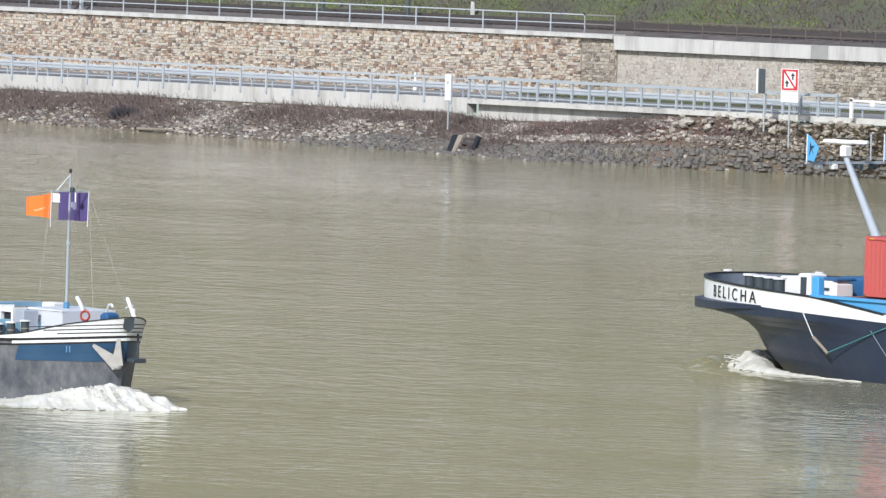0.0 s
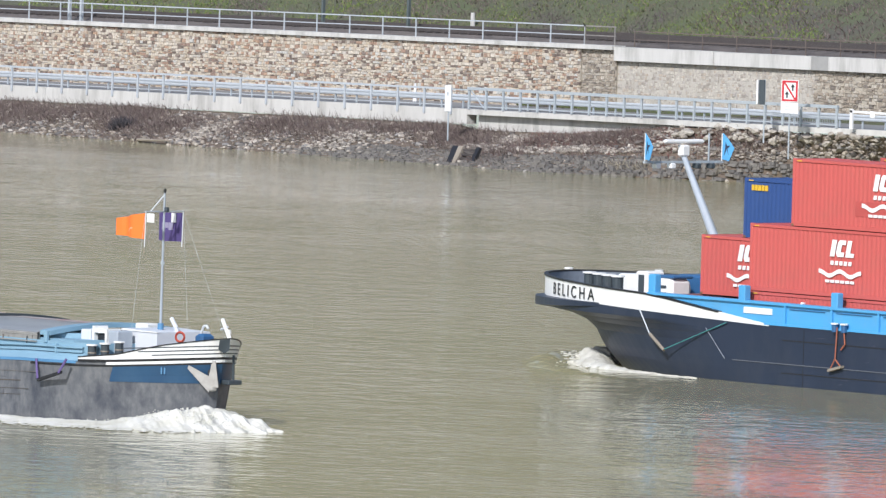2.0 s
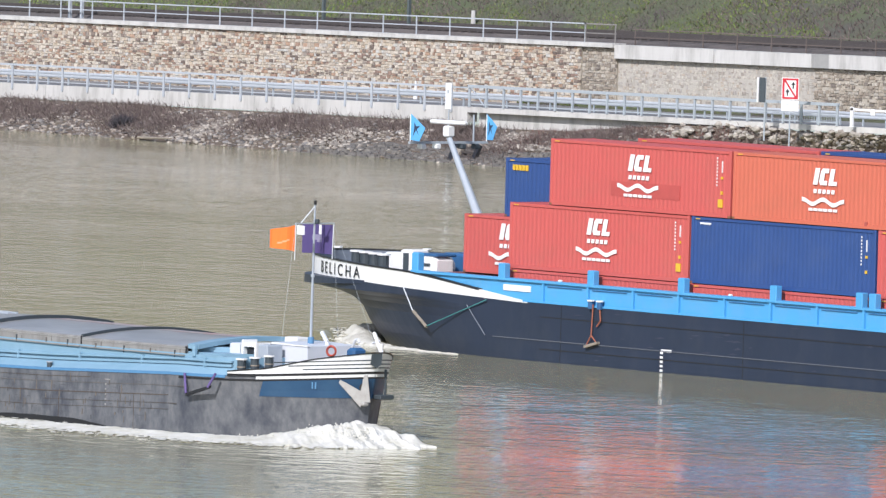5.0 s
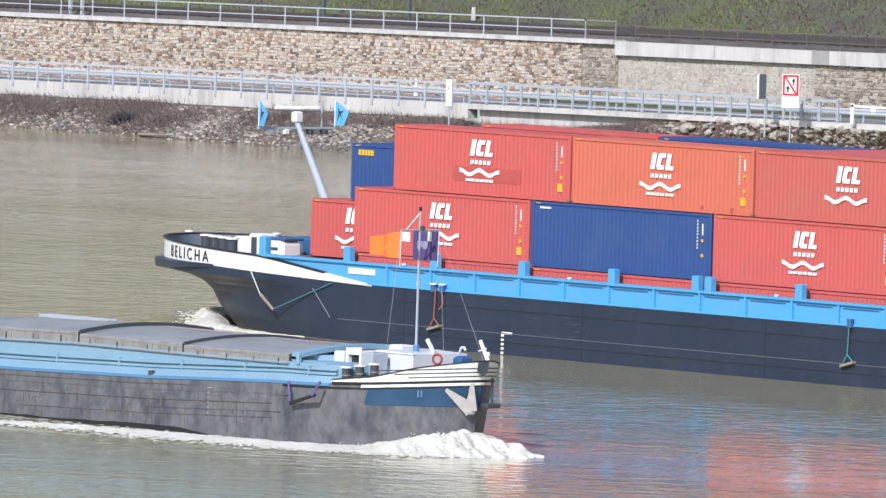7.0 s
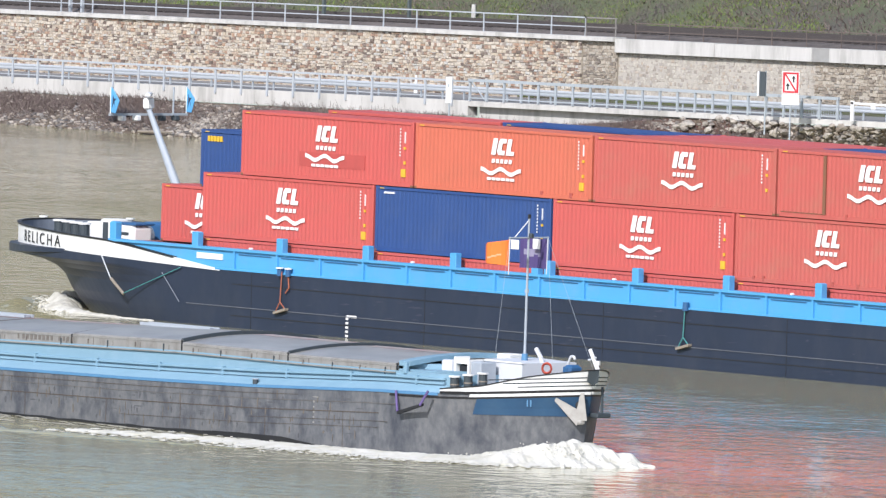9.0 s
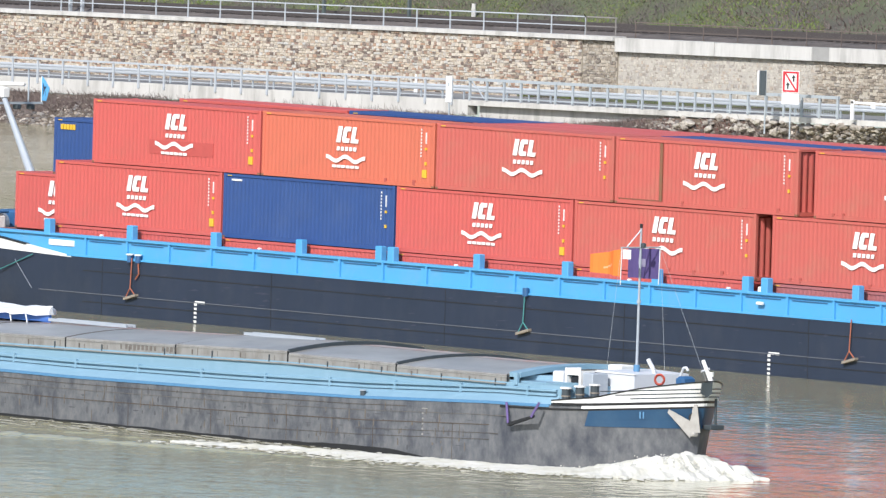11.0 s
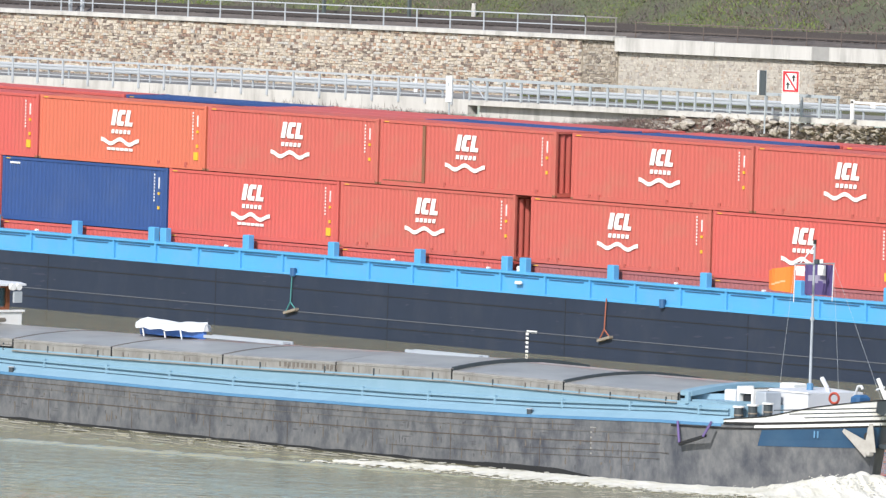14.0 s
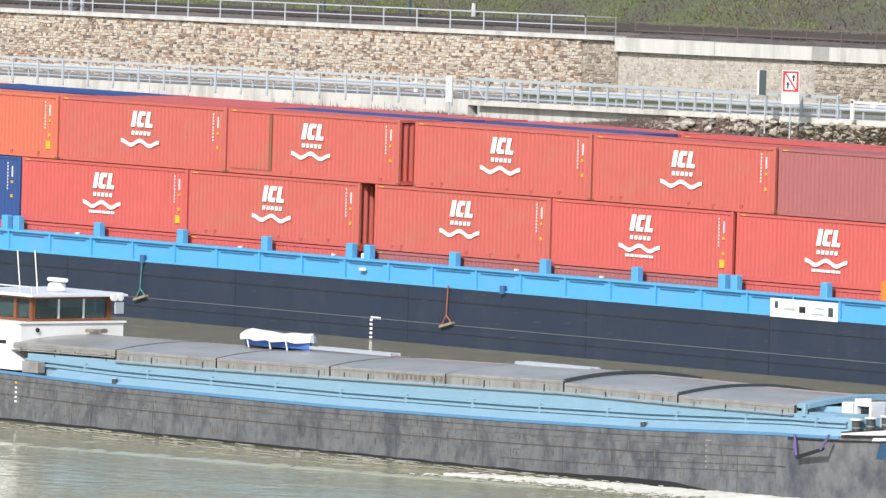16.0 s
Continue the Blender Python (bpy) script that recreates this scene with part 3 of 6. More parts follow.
for row in range(13):
    x = -176.0 + rnd.uniform(0, 0.3)
    while x < -118:
        l_ = rnd.uniform(0.15, 0.75)
        v = 0.02 + row * 0.031
        p = bank_point(x, v)
        if rnd.random() < (0.95 if x < -146 else 0.7) and not (x < -171 and row > 6):
            z0, z1, d = p[2] - 0.10, p[2] + 0.055 + rnd.uniform(-0.015, 0.03), rnd.uniform(-0.09, 0.05)
            k = [rnd.uniform(-0.03, 0.03) for _ in range(4)]
            s.slab([(x, p[1] - 0.1 + d, z0), (x + l_ - 0.03, p[1] - 0.1 + d + k[0], z0 + k[1]), (x + l_ - 0.04, p[1] - 0.08 + d + k[0], z1 + k[2]), (x + 0.02, p[1] - 0.08 + d, z1 + k[3])], (0, 0.45, 0))
        x += l_
solid("bank_footing", s, palette("wet_grey_footing_stones", [(0.145, 0.135, 0.125), (0.165, 0.152, 0.138), (0.13, 0.121, 0.112), (0.19, 0.175, 0.155), (0.15, 0.137, 0.12), (0.12, 0.112, 0.104)], 0.85, bump=0.02), "coursed dark grey stone footing just above the water", "footing", kind="stuff")
# loose pale rubble under the road edge
s = Shape()
for cx, w, v0, v1, count in ((-159.6, 1.5, 0.66, 0.88, 110), (-147.0, 3.0, 0.72, 0.92, 70), (-185.2, 1.6, 0.12, 0.6, 150), (-172.5, 2.4, 0.2, 0.66, 220), (-153.0, 9.0, 0.46, 0.58, 420), (-136.0, 8.0, 0.40, 0.62, 260)):
    for _ in range(count):
        p = bank_point(cx + rnd.gauss(0, w * 0.5), rnd.uniform(v0, v1))
        rock(s, (p[0], p[1] - 0.05, p[2] + 0.05), rnd.uniform(0.07, 0.19))
solid("bank_rubble", s, palette("pale_rubble", [(0.36, 0.32, 0.27), (0.29, 0.255, 0.215), (0.24, 0.215, 0.185), (0.43, 0.385, 0.33), (0.19, 0.168, 0.145)], 0.95), "pale tan rubble lying in patches on the bank", "rubble", kind="stuff")


def twig_bush(name, cx, v, spread, height, count, label, material=None, rise=0.16):
    s = Shape()
    for _ in range(count):
        x = cx + rnd.gauss(0, spread)
        vv = min(0.98, max(0.15, v + rnd.gauss(0, rise)))
        x0, y0, z0 = bank_point(x, vv)
        l_ = rnd.uniform(0.4, 1.0) * height
        d = Vector((rnd.gauss(0, 0.7), rnd.gauss(-0.15, 0.6), rnd.uniform(0.3, 1))).normalized()
        mid = Vector((x0, y0, z0 - 0.05)) + d * l_ * 0.55
        tip = mid + (d + Vector((rnd.gauss(0, 0.5), rnd.gauss(0, 0.5), rnd.gauss(0, 0.4)))).normalized() * l_ * 0.45
        a = Vector((x0, y0, z0 - 0.05))
        w = Vector((0.012, 0.010, 0.004))
        u = Vector((-0.008, 0.012, 0.01))
        s.add([a - w, a + w, a + u, mid - w * 0.7, mid + w * 0.7, mid + u * 0.7, tip], [(0, 1, 4, 3), (1, 2, 5, 4), (2, 0, 3, 5), (3, 4, 6), (4, 5, 6), (5, 3, 6)])
    return solid(name, s, material or M["twigs"], label, "shrub", "scrub on the bank", kind="stuff")


for i in range(46):
    x = -230 + i * 2.45 + rnd.uniform(-0.8, 0.8)
    v = rnd.uniform(0.45, 0.8)
    b = bushiness(x, v)
    if b < -0.12:
        continue
    twig_bush("shrub", x, v, rnd.uniform(0.9, 1.5), rnd.uniform(0.55, 0.9), int(1500 * min(1, b + 0.45)), "leafless reddish-brown bramble scrub on the bank")
for x, v in ((-149.5, 0.62), (-147.5, 0.68), (-146.0, 0.62), (-143.2, 0.7), (-141.5, 0.66), (-154.5, 0.75), (-157.5, 0.7)):
    twig_bush("shrub", x, v, 0.8, 0.45, 500, "low dark red bramble scrub among the stones", M["redtwigs"])
for x in (-171, -168.5, -166.0, -156.0, -153.5, -151.0, -149.0):
    twig_bush("shrub", x + rnd.uniform(-0.4, 0.4), rnd.uniform(0.74, 0.86), 1.0, 0.62, 900, "tangled brown bramble scrub below the road edge", None, 0.09)
for x in (-147.4, -146.1, -140.8):
    twig_bush("reed", x, 0.2, 0.35, 0.95, 90, "pale dry reeds standing at the waterline", M["straw"], 0.03)
twig_bush("shrub", -193.6, 0.42, 0.35, 1.0, 900, "dark leafless bush above the waterline", palette("dark_twigs", [(0.045, 0.042, 0.05), (0.065, 0.06, 0.065)]), 0.04)


# railings
def railing(name, xa, n, pitch, y, z0, height, bars, label, post=0.05, thick=0.05, foot=0.0, metal="grey"):
    t = thing(name, label, "railing", at=(0, 0, 0))
    proto = None
    for i in range(n):
        x = xa + i * pitch
        if proto is None:
            proto = Shape().box(-post / 2, post / 2, y - thick / 2, y + thick / 2, z0 - foot, z0 + height).mesh("post", M[metal])
        p = part("post", proto, M[metal], t)
        p.location = (x, 0, G(x))
    xb = xa + (n - 1) * pitch
    for zb, r in bars:
        part("bar", beam(y - r, y + r, z0 + zb - r, z0 + zb + r, xa - 0.1, xb + 0.1, pitch), M[metal], t)
    return t


railing("road_railing", -229.3, 26, 2.49, 142.95, 3.0, 1.17, [(1.15, 0.06), (0.62, 0.022), (0.2, 0.022)], "galvanised steel railing on the concrete road edge", post=0.15, thick=0.08, foot=0.34, metal="galv")
railing("road_railing", -165.4, 22, 1.575, 142.98, 3.0, 1.27, [(1.22, 0.085), (0.62, 0.02), (0.18, 0.035)], "sturdy blue-grey steel railing with a thick top tube", post=0.15, thick=0.1, metal="grey")
bars = thing("railing_infill", "fine vertical steel bars of the road railing", "railing")
bm_ = Shape().box(-0.01, 0.01, 143.0, 143.02, 3.2, 3.62).mesh("bar", M["grey"])
for i in range(30):
    x = -136.4 + i * 0.148
    part("bar", bm_, M["grey"], bars).location = (x, 0, G(x))
part("brace", Shape().tube((-165.3, 142.95, 4.2 + G(-165)), (-164.0, 142.95, 3.1 + G(-164)), 0.04), M["grey"], railing("road_railing_end", -167.4, 2, 2.0, 142.97, 3.0, 1.17, [(1.13, 0.04)], "end bay of the steel railing with a slanted brace", post=0.08))
# crash barrier behind the railing
guard = thing("crash_barrier", "galvanised crash barrier along the road", "crash barrier")
n = 57
xs = [-232 + 2.0 * i for i in range(n)]
prof = [(0, 0.42), (-0.035, 0.48), (-0.035, 0.53), (0, 0.58), (0, 0.61), (-0.035, 0.66), (-0.035, 0.73), (0, 0.79)]
part("beam", Shape().loft([[(x, 144.6 + dy, 3.0 + dz + G(x)) for dy, dz in prof] for x in xs], closed=False), M["galv"], guard)
pm = Shape().box(-0.05, 0.05, 144.64, 144.72, 2.95, 3.72).mesh("post", M["grey"])
for x in xs:
    part("post", pm, M["grey"], guard).location = (x, 0, G(x))
railing("wall_railing", -232.6, 22, 3.165, 152.35, 6.83, 1.12, [(1.1, 0.035), (0.55, 0.028)], "grey tubular railing on the wall coping", post=0.07, thick=0.06, metal="galv")
railing("wall_railing_end", -166.1, 2, 2.75, 152.35, 6.83, 1.12, [(1.1, 0.035), (0.55, 0.028)], "weathered end bay of the tubular wall railing", post=0.07, thick=0.06, metal="weathered")
railing("thin_railing", -163.0, 20, 3.1, 153.6, 6.7, 1.0, [(0.98, 0.028), (0.5, 0.022)], "thin rusty wire railing beside the railway", post=0.06, thick=0.05, metal="railbrown")


# signs, boards and posts on the bank
def sign_no_overtaking(x, y, z):
    t = thing("river_sign", "red-bordered white river sign with two black arrows and a bar", "sign", at=(x, y, z))
    t.rotation_euler = (0, 0, radians(38))
    part("post", Shape().tube((0, 0.05, -3.3), (0, 0.05, 1.1), 0.045), M["grey"], t)
    part("board", Shape().box(-0.50, 0.50, -0.02, 0.02, -0.02, 1.24), M["signwhite"], t)
    f = Shape()
    f.box(-0.46, 0.46, -0.035, -0.02, 1.09, 1.20).box(-0.46, 0.46, -0.035, -0.02, 0.02, 0.13).box(-0.46, -0.34, -0.035, -0.02, 0.13, 1.09).box(0.34, 0.46, -0.035, -0.02, 0.13, 1.09)
    part("red_border", f, M["signred"], t)
    part("diagonal_bar", Shape().slab([(-0.40, -0.03, 1.12), (-0.28, -0.03, 1.12), (0.40, -0.03, 0.10), (0.28, -0.03, 0.10)], (0, -0.014, 0)), M["signred"], t)
    for ax, az in ((-0.16, 0.2), (0.17, 0.62)):
        part("arrow", Shape().slab([(ax - 0.04, -0.03, az), (ax + 0.04, -0.03, az), (ax + 0.04, -0.03, az + 0.22), (ax + 0.13, -0.03, az + 0.20), (ax, -0.03, az + 0.40), (ax - 0.13, -0.03, az + 0.20), (ax - 0.04, -0.03, az + 0.22)], (0, -0.02, 0)), M["black"], t)
    p = part("plate", Shape().box(-0.50, 0.50, -0.02, 0.02, -0.68, -0.06), M["signwhite"], t)
    for k in range(2):
        part("text_bar", Shape().box(-0.28, 0.28 - 0.1 * k, -0.026, -0.02, -0.31 - 0.16 * k, -0.28 - 0.16 * k), M["grey"], p)


sign_no_overtaking(-134.2, 141.0, 4.88)
b = thing("notice_board", "narrow dark notice board seen edge-on on a post", "board", at=(-136.7, 141.0, 4.6))
b.rotation_euler = (0, 0, radians(20))
part("board", Shape().box(-0.16, 0.22, -0.03, 0.03, 0, 1.42, 0.02), M["slate"], b)
part("edge_board", Shape().box(-0.28, -0.16, -0.12, 0.06, 0, 1.42, 0.02), M["signwhite"], b, "white side of the board")
part("post", Shape().tube((0.18, 0.08, -2.2), (0.18, 0.08, 1.45), 0.05), M["grey"], b)
b = thing("kilometre_board", "tall narrow white board on a grey post by the water", "board", at=(-163.75, 140.0, 2.98))
part("board", Shape().box(-0.27, 0.27, -0.03, 0.03, 0, 1.55, 0.03), M["signwhite"], b)
part("text_bar", Shape().box(-0.06, 0.08, -0.036, -0.03, 0.95, 1.15), M["grey"], b)
part("post", Shape().tube((0, 0.06, -1.7), (0, 0.06, 1.4), 0.045), M["grey"], b)
b = thing("white_barrier", "white steel barrier posts with a horizontal bar", "barrier", at=(-130.6, 142.6, 3.0 + G(-130)))
part("post", Shape().box(-0.12, 0.12, -0.05, 0.05, 0, 1.15), M["signwhite"], b)
part("bar", Shape().box(-0.1, 6.0, -0.05, 0.02, 0.95, 1.08), M["signwhite"], b)
part("post", Shape().box(5.2, 5.35, -0.05, 0.05, 0, 1.0), M["grey"], b)
part("disc", Shape().box(1.7, 2.1, -0.12, -0.05, 0.72, 1.1, 0.08), M["signwhite"], b)
b = thing("marker_post", "small white roadside marker", "marker", at=(-179.0, 150.0, 3.6 + G(-179)))
part("body", Shape().tube((0, 0, -0.6), (0, 0, 0.5), 0.14, 0.06), M["signwhite"], b)
for x, h in ((-197.0, 2.2), (-188.75, 2.6), (-217.2, 2.6), (-216.0, 2.6)):
    b = thing("mast", "grey steel railway mast behind the railing", "mast", at=(x, 157.3 if x > -200 else 153.4, 6.6 + G(x)))
    part("pole", Shape().box(-0.09, 0.09, -0.09, 0.09, 0, h + 1 if x > -200 else h), M["pole"] if x > -200 else M["galv"], b)
    part("foot", Shape().box(-0.2, 0.2, -0.2, 0.2, -0.2, 0.12, 0.03), M["concrete"], b)
b = thing("stone_bollard", "small grey post by the railway", "post", at=(-186.6, 160.6, 7.15 + G(-186)))
part("body", Shape().tube((0, 0, -0.1), (0, 0, 1.0), 0.16, 0.13), M["concrete"], b)
# old slipway at the water's edge
b = thing("slipway", "dark timber slipway rails leading into the water", "slipway", at=(-160.3, 138.0, 0.4))
for (xt, xb_, w), mm in (((-0.80, -0.34, 0.42), "black"), ((-0.30, 0.14, 0.34), "timber"), ((1.35, 1.80, 0.24), "black")):
    part("runner", Shape().slab([(xt, 0.45, 0.62), (xt + w + 0.1, 0.45, 0.62), (xb_ + w, -0.45, -0.42), (xb_, -0.45, -0.42)], (0, -0.16, 0.10)), M[mm], b)
for k in range(4):
    part("tread", Shape().box(0.35 - 0.13 * k, 1.75 - 0.12 * k, -0.42 + 0.22 * k, -0.26 + 0.22 * k, -0.28 + 0.24 * k, -0.16 + 0.24 * k), M["rail"], b)
part("trunk", Shape().tube((-1.8, 0, 0), (1.7, -0.2, 0.1), 0.09, 0.05), M["timber"], thing("driftwood", "pale driftwood trunk at the waterline", "driftwood", at=(-187.6, 137.1, 0.15)))

# ---- container barge ----
BARGE_MID, BARGE_HALF = 5.1, 5.7


def barge_plan(z):
    """Stem and start of the bow curve at a height."""
    w = lerp_table(z, [(-1.2, -0.75), (0, -0.33), (0.4, -0.17), (0.87, -0.02), (1.6, 0.13), (1.95, 0.30), (2.2, 0.56), (2.4, 1.0), (4, 1.0)])
    return -13.9 + (-17.85 + 13.9) * w, 0.5 + (-4.5 - 0.5) * w


def barge_point(u, z, side, out=0.0):
    """u from 0 (stem) to 1 (parallel side)."""
    stem, start = barge_plan(z)
    ph = u * math.pi / 2
    return (start - (start - stem) * math.cos(ph) - out * math.cos(ph), BARGE_MID + side * (BARGE_HALF + out) * math.sin(ph) ** 0.92, z)


AFT = 108.0


def barge_ring(z, out=0.0, n=28):
    """Outline of the hull at one height, from the stern of one side round the bow to the other."""
    right = [barge_point(i / n, z, -1, out) for i in range(n, -1, -1)]
    left = [barge_point(i / n, z, 1, out) for i in range(1, n + 1)]
    return [(AFT, BARGE_MID - BARGE_HALF - out, z)] + [(AFT * 0.5, BARGE_MID - BARGE_HALF - out, z)] + right + left + [(AFT, BARGE_MID + BARGE_HALF + out, z)]


def bulwark_top(x):
    return lerp_table(x, [(-20, 3.86), (-14, 3.68), (-6.2, 3.45), (-4.5, 3.30), (2.1, 2.56)])


def bulwark_low(x):
    return lerp_table(x, [(-20, 2.86), (-12, 2.86), (2.1, 2.50)])


def container_barge():
    t = thing("container_barge", "long dark navy container barge with white bow and bright blue coaming", "barge")
    zs = [-1.2, -0.4, 0.0, 0.6, 1.0, 1.3, 1.6, 1.8, 1.95, 2.08, 2.2, 2.3, 2.4, 2.6]
    part("hull", Shape().loft([barge_ring(z) for z in zs], caps=True), M["hull"], t, smooth=False)
    # plate seams
    for z in (1.95, 0.55):
        s = Shape()
        s.box(3, AFT - 1, BARGE_MID - BARGE_HALF - 0.012, BARGE_MID - BARGE_HALF, z - 0.02, z + 0.02)
        part("plate_seam", s, M["black"], t)
    part("rub_line", Shape().box(-0.2, AFT - 1, BARGE_MID - BARGE_HALF - 0.03, BARGE_MID - BARGE_HALF, 0.915, 0.955), M["hullline"], t, "thin grey line along the hull")
    # fender round the bow
    n = 28
    rings = []
    for i in range(-n + 7, n - 6):
        u, side = abs(i) / n, (-1 if i < 0 else 1)
        a, b = barge_point(u, 2.4, side, 0.0), barge_point(u, 2.4, side, 0.5)
        f = max(0.02, 1 - (abs(i) / (n - 7)) ** 2.5)
        b = (a[0] + (b[0] - a[0]) * f, a[1] + (b[1] - a[1]) * f, 0)
        low = 2.86 - 0.56 * (0.25 + 0.75 * f)
        rings.append([(a[0], a[1], low), (b[0], b[1], low + 0.08 * f), (b[0], b[1], 2.86 - 0.06 * f), (a[0], a[1], 2.86)])
    part("bow_fender", Shape().loft(rings, caps=True), M["hull"], t, "dark overhanging bow fender")
    # white bulwark
    for side in (-1, 1):
        s = Shape()
        ring = []
        for i in range(41):
            if i <= 28:
                x, y, _ = barge_point(i / 28, 2.6, side)
            else:
                x, y = -4.5 + (i - 28) / 12 * 6.6, BARGE_MID + side * BARGE_HALF
            o = side * 0.012
            hi, lo = bulwark_top(x), bulwark_low(x)
            ring.append([(x - 0.012, y + o, lo), (x - 0.012, y + o, hi), (x + 0.06, y - side * 0.07, hi), (x + 0.06, y - side * 0.07, lo + 0.005)])
        part("bulwark", s.loft(ring, caps=True), M["hullwhite"], t, "white painted bow bulwark")
        part("sheer_strake", Shape().loft([[(c[0][0] + 0.008, c[0][1] - side * 0.004, 2.45), (c[0][0] + 0.008, c[0][1] - side * 0.004, c[0][2] + 0.004), (c[3][0], c[3][1], c[0][2] + 0.004), (c[3][0], c[3][1], 2.45)] for c in ring], caps=True), M["hull"], t)
        s = Shape().loft([[(c[2][0] + 0.02, c[2][1] - side * 0.02, c[2][2] - 0.02), (c[3][0] + 0.02, c[3][1] - side * 0.02, c[3][2])] for c in ring[:30]], closed=False)
        part("bulwark_lining", s, M["deckgrey"], t, "grey inside of the bulwark")
        s = Shape().loft([[(c[1][0] - 0.04, c[1][1] + side * 0.04, c[1][2] - 0.03), (c[1][0] - 0.04, c[1][1] + side * 0.04, c[1][2] + 0.035), (c[2][0] + 0.03, c[2][1] - side * 0.03, c[1][2] + 0.035), (c[2][0] + 0.03, c[2][1] - side * 0.03, c[1][2] - 0.03)] for c in ring[:35]], caps=True)
        part("bulwark_rail", s, M["black"], t)
    # foredeck
    n = 24
    pts = [barge_point(i / n, 2.7, -1, -0.1) for i in range(n, -1, -1)] + [barge_point(i / n, 2.7, 1, -0.1) for i in range(1, n + 1)]
    part("foredeck", Shape().slab([(x, y, 2.62) for x, y, _ in pts], (0, 0, 0.09)), M["deckgrey"], t)
    name = letters("BELICHA", 1.02, M["black"])
    vs = name.vertices
    width = max(v.co.x for v in vs)
    for v in vs:
        f = v.co.x / width
        u = 0.478 + 0.25 * f
        x, y, _ = barge_point(u, 2.6, -1, 0.03)
        v.co = (x - 0.02, y - 0.01 + (0.0 if v.co.y > 0 else -0.015), v.co.z * 0.72 + lerp_table(x, [(-19, 3.08), (-10, 2.92)]))
    # each letter is a part of its own
    whole = bmesh.new()
    whole.from_mesh(name)
    left = set(whole.verts)
    while left:
        seed = min(left, key=lambda v: v.co.x)
        isle, grow = {seed}, [seed]
        while grow:
            for e in grow.pop().link_edges:
                for v in e.verts:
                    if v not in isle:
                        isle.add(v)
                        grow.append(v)
        left -= isle
        ids = {v: i for i, v in enumerate(isle)}
        piece = Shape().add([v.co for v in ids], [[ids[v] for v in f.verts] for f in whole.faces if f.verts[0] in isle])
        part("letter", piece, M["black"], t, "black letter of the ship's name")
    whole.free()
    # side coaming in blue with recessed panels
    yy = BARGE_MID - BARGE_HALF
    s = Shape()
    s.slab([(-6.2, yy + 0.1, 3.47), (-5.0, yy + 0.1, 3.33), (2.0, yy + 0.1, 2.55), (AFT, yy + 0.1, 2.55), (AFT, yy + 0.1, 3.47)], (0, 0.25, 0))
    coam = part("side_coaming", s, M["bright"], t, "bright blue hatch coaming")
    part("top_ledge", Shape().box(-6.0, AFT, yy - 0.02, yy + 0.42, 3.42, 3.53), M["bright"], coam)
    part("foot_ledge", Shape().box(1.8, AFT, yy - 0.03, yy + 0.12, 2.55, 2.63), M["bright"], coam)
    rib = Shape().box(-0.06, 0.06, yy - 0.01, yy + 0.11, 2.6, 3.43).mesh("rib", M["bright"])
    # dark blue line in each panel paints the shade under the top ledge
    shade = Shape().box(0.25, 2.55, yy + 0.06, yy + 0.104, 3.26, 3.30).mesh("handrail", M["deckblue"])
    for i in range(33):
        x = 3.1 + 3.04 * i
        part("rib", rib, M["bright"], coam).location.x = x
        part("handrail", shade, M["deckblue"], coam).location.x = x
    part("far_coaming", Shape().box(-6, AFT, BARGE_MID + BARGE_HALF - 0.4, BARGE_MID + BARGE_HALF - 0.1, 2.55, 3.5), M["bright"], t)
    post = Shape().box(-0.22, 0.22, yy - 0.04, yy + 0.3, 3.4, 4.15, 0.03).mesh("guide_post", M["bright"])
    for x in (0.3, 6.35, 12.42, 18.5, 24.1, 24.95, 30.9, 36.95, 43.0, 49.0, 50.25, 56.2, 62.4, 68.6, 74.4, 75.2, 81.1, 87.2, 93.3, 99.4):
        part("guide_post", post, M["bright"], t).location.x = x
    part("hold_floor", Shape().box(-2.5, AFT - 1, -0.3, 10.5, 0.9, 1.0), M["deckgrey"], t)
    part("hold_bulkhead", Shape().box(-6.5, -6.2, 0.2, 10.2, 2.6, 3.4), M["palered"], t, "faded red hold bulkhead")
    part("white_plate", Shape().box(0.35, 2.2, yy + 0.06, yy + 0.1, 2.98, 3.24), M["hullwhite"], t, "white name plate")
    # deck fittings
    for x, y in ((-13.7, 2.6), (-12.7, 2.3), (-11.7, 2.0), (-10.7, 1.7)):
        b = part("bollard", Shape().tube((x, y, 2.7), (x, y, 3.90), 0.24, n=12), M["slate"], t)
        part("bollard_cap", Shape().tube((x, y, 3.90), (x, y, 3.98), 0.31, n=12), M["hullwhite"], b)
    part("winch_house", Shape().box(-12.2, -10.0, 2.9, 4.5, 2.7, 3.98, 0.08), M["hullwhite"], t, "white winch housing")
    part("winch_cover", Shape().box(-11.0, -8.4, 5.2, 8.4, 2.7, 4.0, 0.1), M["deckblue"], t, "blue winch cover")
    w = part("hatch_house", Shape().box(-9.3, -8.5, 1.5, 2.5, 2.7, 4.25, 0.06), M["hullwhite"], t, "white companionway housing")
    part("door_opening", Shape().box(-9.05, -8.7, 1.46, 1.5, 3.2, 4.1), M["slate"], w)
    sc = part("side_cover", Shape().box(-8.3, -6.9, 1.5, 2.7, 2.7, 4.02, 0.16), M["hullwhite"], t, "white ribbed winch cover")
    for k in range(2):
        part("cover_slot", Shape().box(-8.0, -7.2, 1.46, 1.51, 3.3 + 0.3 * k, 3.42 + 0.3 * k), M["slate"], sc)
    part("cover_lid", Shape().box(-8.35, -6.85, 1.6, 2.75, 4.02, 4.14, 0.04), M["deckblue"], sc)
